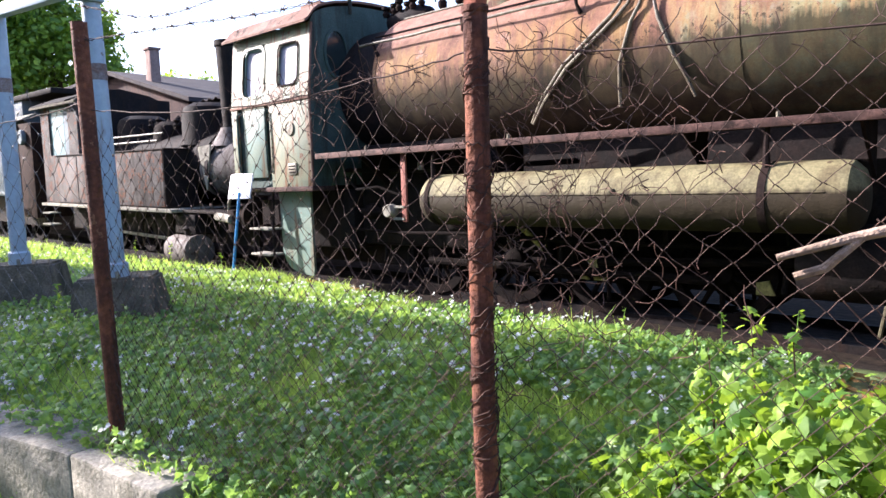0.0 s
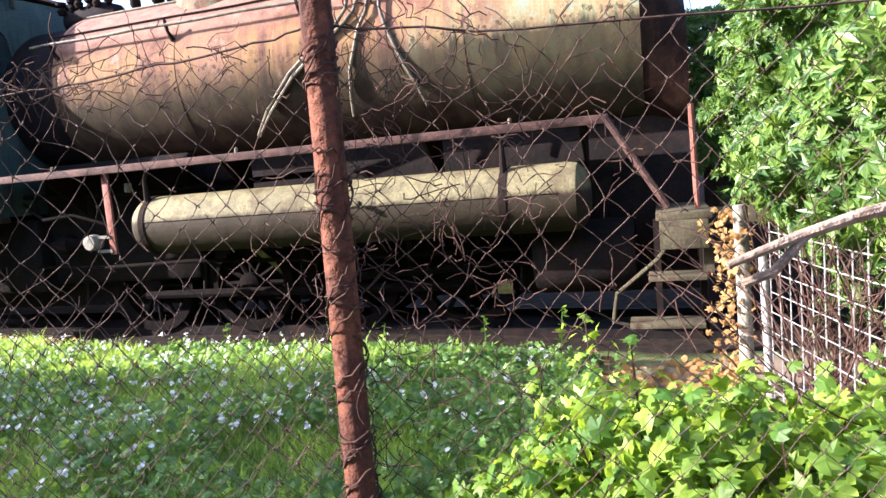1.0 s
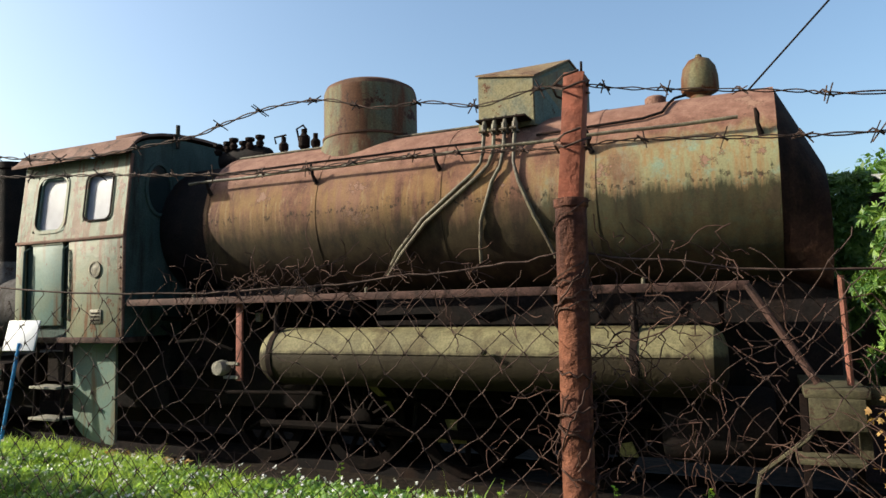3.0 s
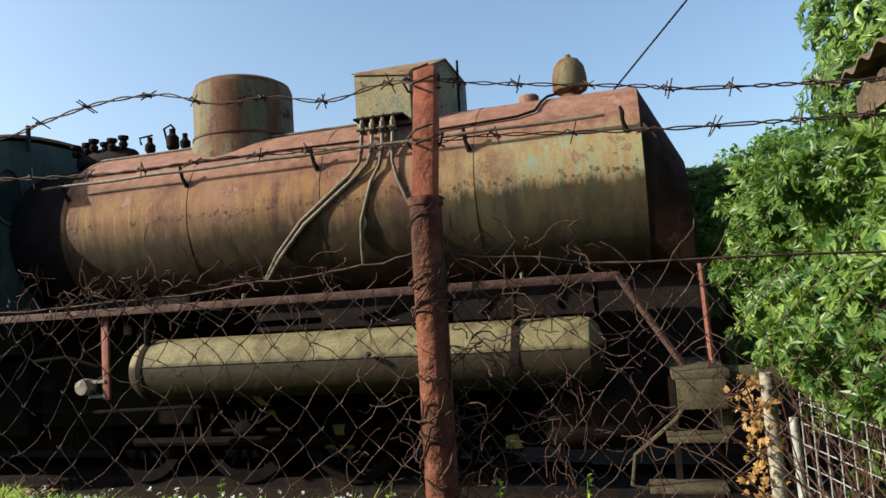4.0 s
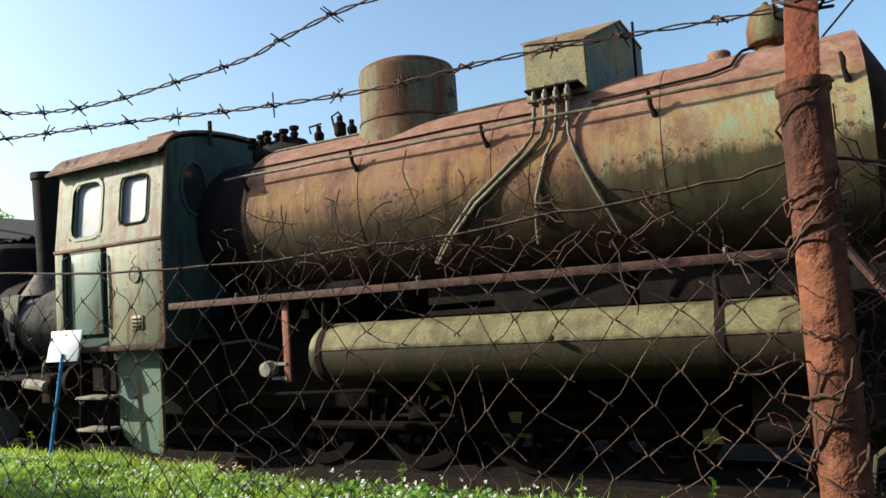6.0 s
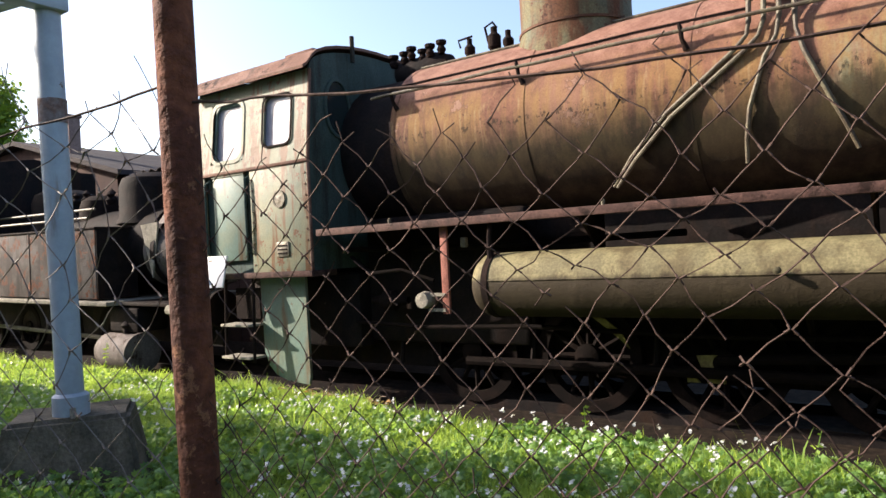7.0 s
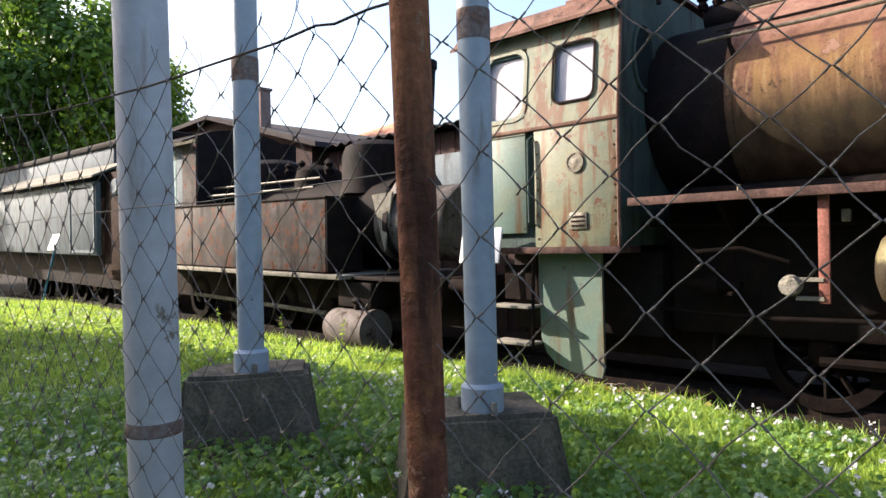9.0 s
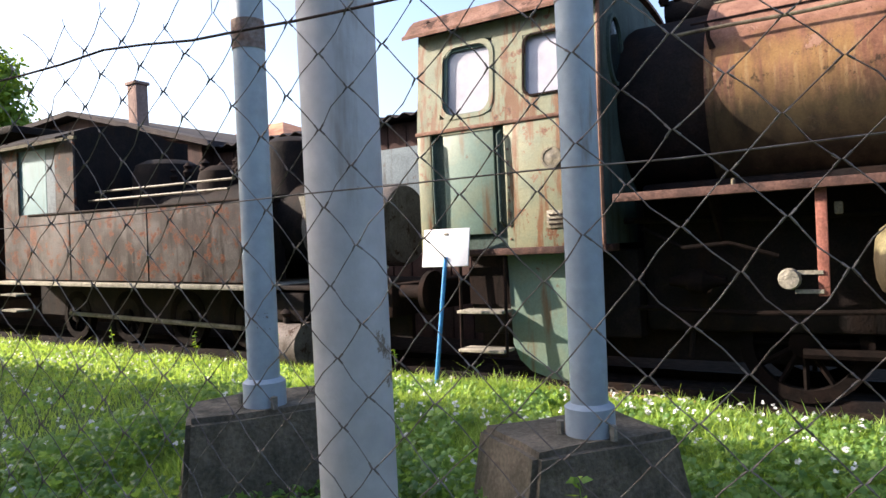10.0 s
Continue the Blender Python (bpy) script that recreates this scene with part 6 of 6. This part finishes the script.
def tree(base, height, crown, seed, leaves, size, label, material=None, trunk=0.16, count=46):
    """Trunk, limbs and a crown of clumped leaves; crown is its half sizes."""
    t = thing("tree", base, label, "tree")
    rng = random.Random(seed)
    nrng = np.random.default_rng(seed)
    b = Vector(base)
    top = b + Vector((0, 0, height - crown[2]))
    bm = bmesh.new()
    add_tube(bm, [b, b.lerp(top, 0.4) + Vector((0.08, 0.05, 0)), top], [trunk, trunk * 0.75, trunk * 0.45], 10)
    part("trunk", bm, BARK, t)
    clumps = []
    for k in range(count):
        d = Vector((rng.gauss(0, 1), rng.gauss(0, 1), rng.gauss(0, 1))).normalized()
        s = rng.uniform(0.45, 1.0)
        clumps.append(top + Vector((d.x * crown[0] * s, d.y * crown[1] * s, d.z * crown[2] * s)))
    for c in clumps[:12]:
        part("limb", tube([b.lerp(top, 0.75), b.lerp(top, 0.9).lerp(c, 0.5) + Vector((0, 0, 0.15)), c], [trunk * 0.4, trunk * 0.25, trunk * 0.08], 6), BARK, t)
    pick = nrng.integers(0, len(clumps), leaves)
    cl = np.array([tuple(c) for c in clumps])[pick]
    r = min(crown) * 0.34
    off = nrng.normal(0, 1, (leaves, 3))
    off /= np.linalg.norm(off, axis=1)[:, None]
    off *= (r * nrng.uniform(0.35, 1.15, leaves))[:, None]
    vs, fs = leaf_cloud(cl + off, off + np.array((0, 0, 0.3)), size, nrng, "leaf", 0.5)
    tagged(mesh_from("crown", vs, fs.tolist(), material or TREE, t, "clumped green leaves"), kind="stuff")


# trees past the far engine
tree((-35.0, 4.2, 0.4), 14.0, (4.4, 4.0, 5.4), 21, 24000, 0.34, "large dark green tree past the sheds")
tree((-38, -3.0, 0.4), 12.0, (4.0, 4.0, 4.6), 22, 20000, 0.36, "broad green tree past the far engine")
tree((-32.5, 7.6, 0.4), 10.6, (3.2, 3.0, 3.4), 23, 15000, 0.28, "bright green tree behind the shed roof", BUSH)
tree((-38, 17, 0.4), 7.6, (3.0, 3.0, 2.4), 24, 8000, 0.32, "green tree in the distance", BUSH)
tree((4.4, 9.5, 0.0), 4.6, (1.3, 1.2, 1.1), 25, 7000, 0.12, "pale green tree beyond the low shed")
# unseen trees on the near side, placed so that their shade lies on the grass
for k, x in enumerate((-12.15, -14.55, -16.95, -19.35)):
    tree((x, -7.2, -0.1), 6.95, (2.2, 1.0, 1.35), 41 + k, 20000 if k < 2 else 11000, 0.27, "unseen leafy tree placed to shade the lawn by the fence", trunk=0.12, count=90)


# ---- buildings ----
def corrugated(x0, x1, y0, y1, z_at, pitch, depth, along="y", thick=0.012, steps=8):
    """A wavy sheet; waves run across the axis named."""
    bm = bmesh.new()
    if along == "y":
        n = int((y1 - y0) / pitch * steps)
        a = [(x, y0 + (y1 - y0) * k / n) for k in range(n + 1) for x in (x0, x1)]
    else:
        n = int((x1 - x0) / pitch * steps)
        a = [(x0 + (x1 - x0) * k / n, y) for k in range(n + 1) for y in (y0, y1)]
    vs = [bm.verts.new((x, y, z_at(x, y) + depth * math.sin(2 * math.pi * (y if along == "y" else x) / pitch))) for x, y in a]
    fs = [bm.faces.new((vs[2 * k], vs[2 * k + 1], vs[2 * k + 3], vs[2 * k + 2])) for k in range(n)]
    r = bmesh.ops.extrude_face_region(bm, geom=fs)
    bmesh.ops.translate(bm, vec=(0, 0, -thick), verts=[g for g in r["geom"] if isinstance(g, bmesh.types.BMVert)])
    return bm


def outbuilding():
    o = thing("outbuilding", (3.6, -2.2, 0), "pale plastered outbuilding with a brown corrugated roof, overgrown", "building")
    part("wall", box(2.66, 4.8, -3.2, -1.6, -0.1, 2.3), PLASTER, o, "pale plaster wall", smooth=False)
    part("roof", corrugated(2.38, 5.0, -3.4, -1.55, lambda x, y: 2.33 + 0.20 * (x - 2.38), 0.18, 0.017), FIBRE_BROWN, o, "brown corrugated roof sheet")
    part("eave_board", box(2.46, 2.50, -3.3, -1.6, 2.16, 2.29), BARK, o)
    nudge(o)


def low_shed():
    o = thing("low_shed", (4.2, 3.0, 0), "low dark shed with a grey corrugated roof", "shed")
    part("wall", box(2.15, 7.0, 1.85, 5.0, -0.1, 2.4), SHED_WALL, o, smooth=False)
    part("roof", corrugated(2.0, 7.2, 1.70, 5.2, lambda x, y: 2.5 + 0.16 * (y - 1.7), 0.17, 0.028, along="x"), FIBRE, o, "grey corrugated roof sheet")
    nudge(o)


def long_shed():
    o = thing("long_shed", (-12, 5, 0), "long dark workshop with a low gable and a brick chimney", "building")
    m = at(0.69, 0, -0.18) @ Matrix.Diagonal((1.13, 1, 1, 1))
    part("wall", box(-24.0, -4.6, 3.0, 9.0, 0.0, 3.2), SHED_WALL, o, smooth=False, m=m)
    for k in range(24):
        part("wall_board", box(-11.2 + 0.28 * k, -10.94 + 0.28 * k, 2.97, 2.998, 0.1, 3.18), SHED_WALL, o, m=m)
    part("gable", prism([(-22.0, 2.75, 0), (-22.0, 2.75, 4.05), (-16.2, 2.75, 4.15), (-14.2, 2.75, 4.24), (-11.1, 2.75, 3.32), (-11.1, 2.75, 0)], (0, 6, 0)), SHED_WALL, o, "dark brown boarded gable", smooth=False, m=m)
    part("gable_roof", prism([(-22.2, 2.5, 4.08), (-16.2, 2.5, 4.18), (-14.2, 2.5, 4.27), (-10.7, 2.5, 3.24), (-10.7, 2.5, 3.33), (-14.2, 2.5, 4.36), (-16.2, 2.5, 4.26), (-22.2, 2.5, 4.16)], (0, 6.5, 0)), SHED_ROOF, o, smooth=False, m=m)
    part("roof", corrugated(-11.0, -4.4, 2.7, 9.2, lambda x, y: 3.25 + 0.12 * (y - 2.7), 0.22, 0.025, along="x", steps=6), SHED_ROOF, o, "dark corrugated roof", m=m)
    part("pale_panel", box(-8.9, -6.4, 2.93, 2.965, 2.05, 2.85, bevel=0.01), GREY_PANEL, o, "pale weathered panel on the wall", m=m)
    ch = part("chimney", box(-12.98, -12.74, 2.85, 3.09, 3.3, 4.7, bevel=0.012), BRICK_CHIM, o, "plain brick chimney", m=m)
    part("chimney_crown", box(-13.01, -12.71, 2.82, 3.12, 4.67, 4.73, bevel=0.012), BRICK_CHIM, ch, m=m)


def tiled_house():
    o = thing("tiled_house", (-19, 15, 0), "distant house with an orange tiled hip roof", "house")
    part("wall", box(-22, -15.4, 12.4, 18, 0, 6.55), PLASTER, o, smooth=False, m=at(-4.2, 0, -1.35))
    bm = bmesh.new()
    e = [bm.verts.new(p) for p in ((-22.4, 12, 6.5), (-15.0, 12, 6.5), (-15.0, 18.4, 6.5), (-22.4, 18.4, 6.5))]
    r = [bm.verts.new(p) for p in ((-19.2, 15.2, 7.9), (-18.2, 15.2, 7.9))]
    for f in ((e[0], e[1], r[1], r[0]), (e[1], e[2], r[1]), (e[2], e[3], r[0], r[1]), (e[3], e[0], r[0]), (e[3], e[2], e[1], e[0])):
        bm.faces.new(f)
    part("roof", bm, TILE_ORANGE, o, "orange tiled hip roof", smooth=False, m=at(-4.2, 0, -1.35))


outbuilding()
low_shed()
long_shed()
tiled_house()


def wire_gate():
    g = thing("wire_gate", (2.2, -1.6, 0), "white-painted gate posts with a welded wire panel", "gate")
    part("post", tube([(2.06, -1.28, -0.1), (2.05, -1.28, 1.06)], 0.034, 14), CURB, g, "pale whitewashed post")
    part("post", tube([(2.15, -1.36, -0.1), (2.13, -1.36, 0.86)], 0.02, 12), WIRE_PALE, g, "thin pale post")
    a, b = Vector((2.16, -1.4, 0)), Vector((2.50, -2.9, 0))
    for k in range(10):
        z = 0.08 + 0.095 * k
        part("panel_wire", tube([a + Vector((0, 0, z)), a.lerp(b, 0.5) + Vector((0, 0, z - 0.01)), b + Vector((0, 0, z))], 0.003, 5), WIRE_PALE, g)
    for k in range(16):
        p = a.lerp(b, k / 15)
        part("panel_wire", tube([p + Vector((-0.004, 0, 0.04)), p + Vector((-0.004, 0, 0.98))], 0.003, 5), WIRE_PALE, g)
    nudge(g)


wire_gate()

# unseen plain wall added to close the street side and block low skylight
tagged(part("sky_block_wall", box(-34, 26, -9.9, -9.5, -0.3, 5.0), PLASTER, smooth=False), "plain plastered wall, unseen, added to block low skylight from the street side", "wall", kind="structure")

tagged(part("overhead_cable", tube([(1.22, 1.5, 3.0), (2.08, 1.2, 3.8), (6.38, -0.3, 7.8)], 0.008, 6), BLACK), "thin dark overhead cable against the sky", "cable")
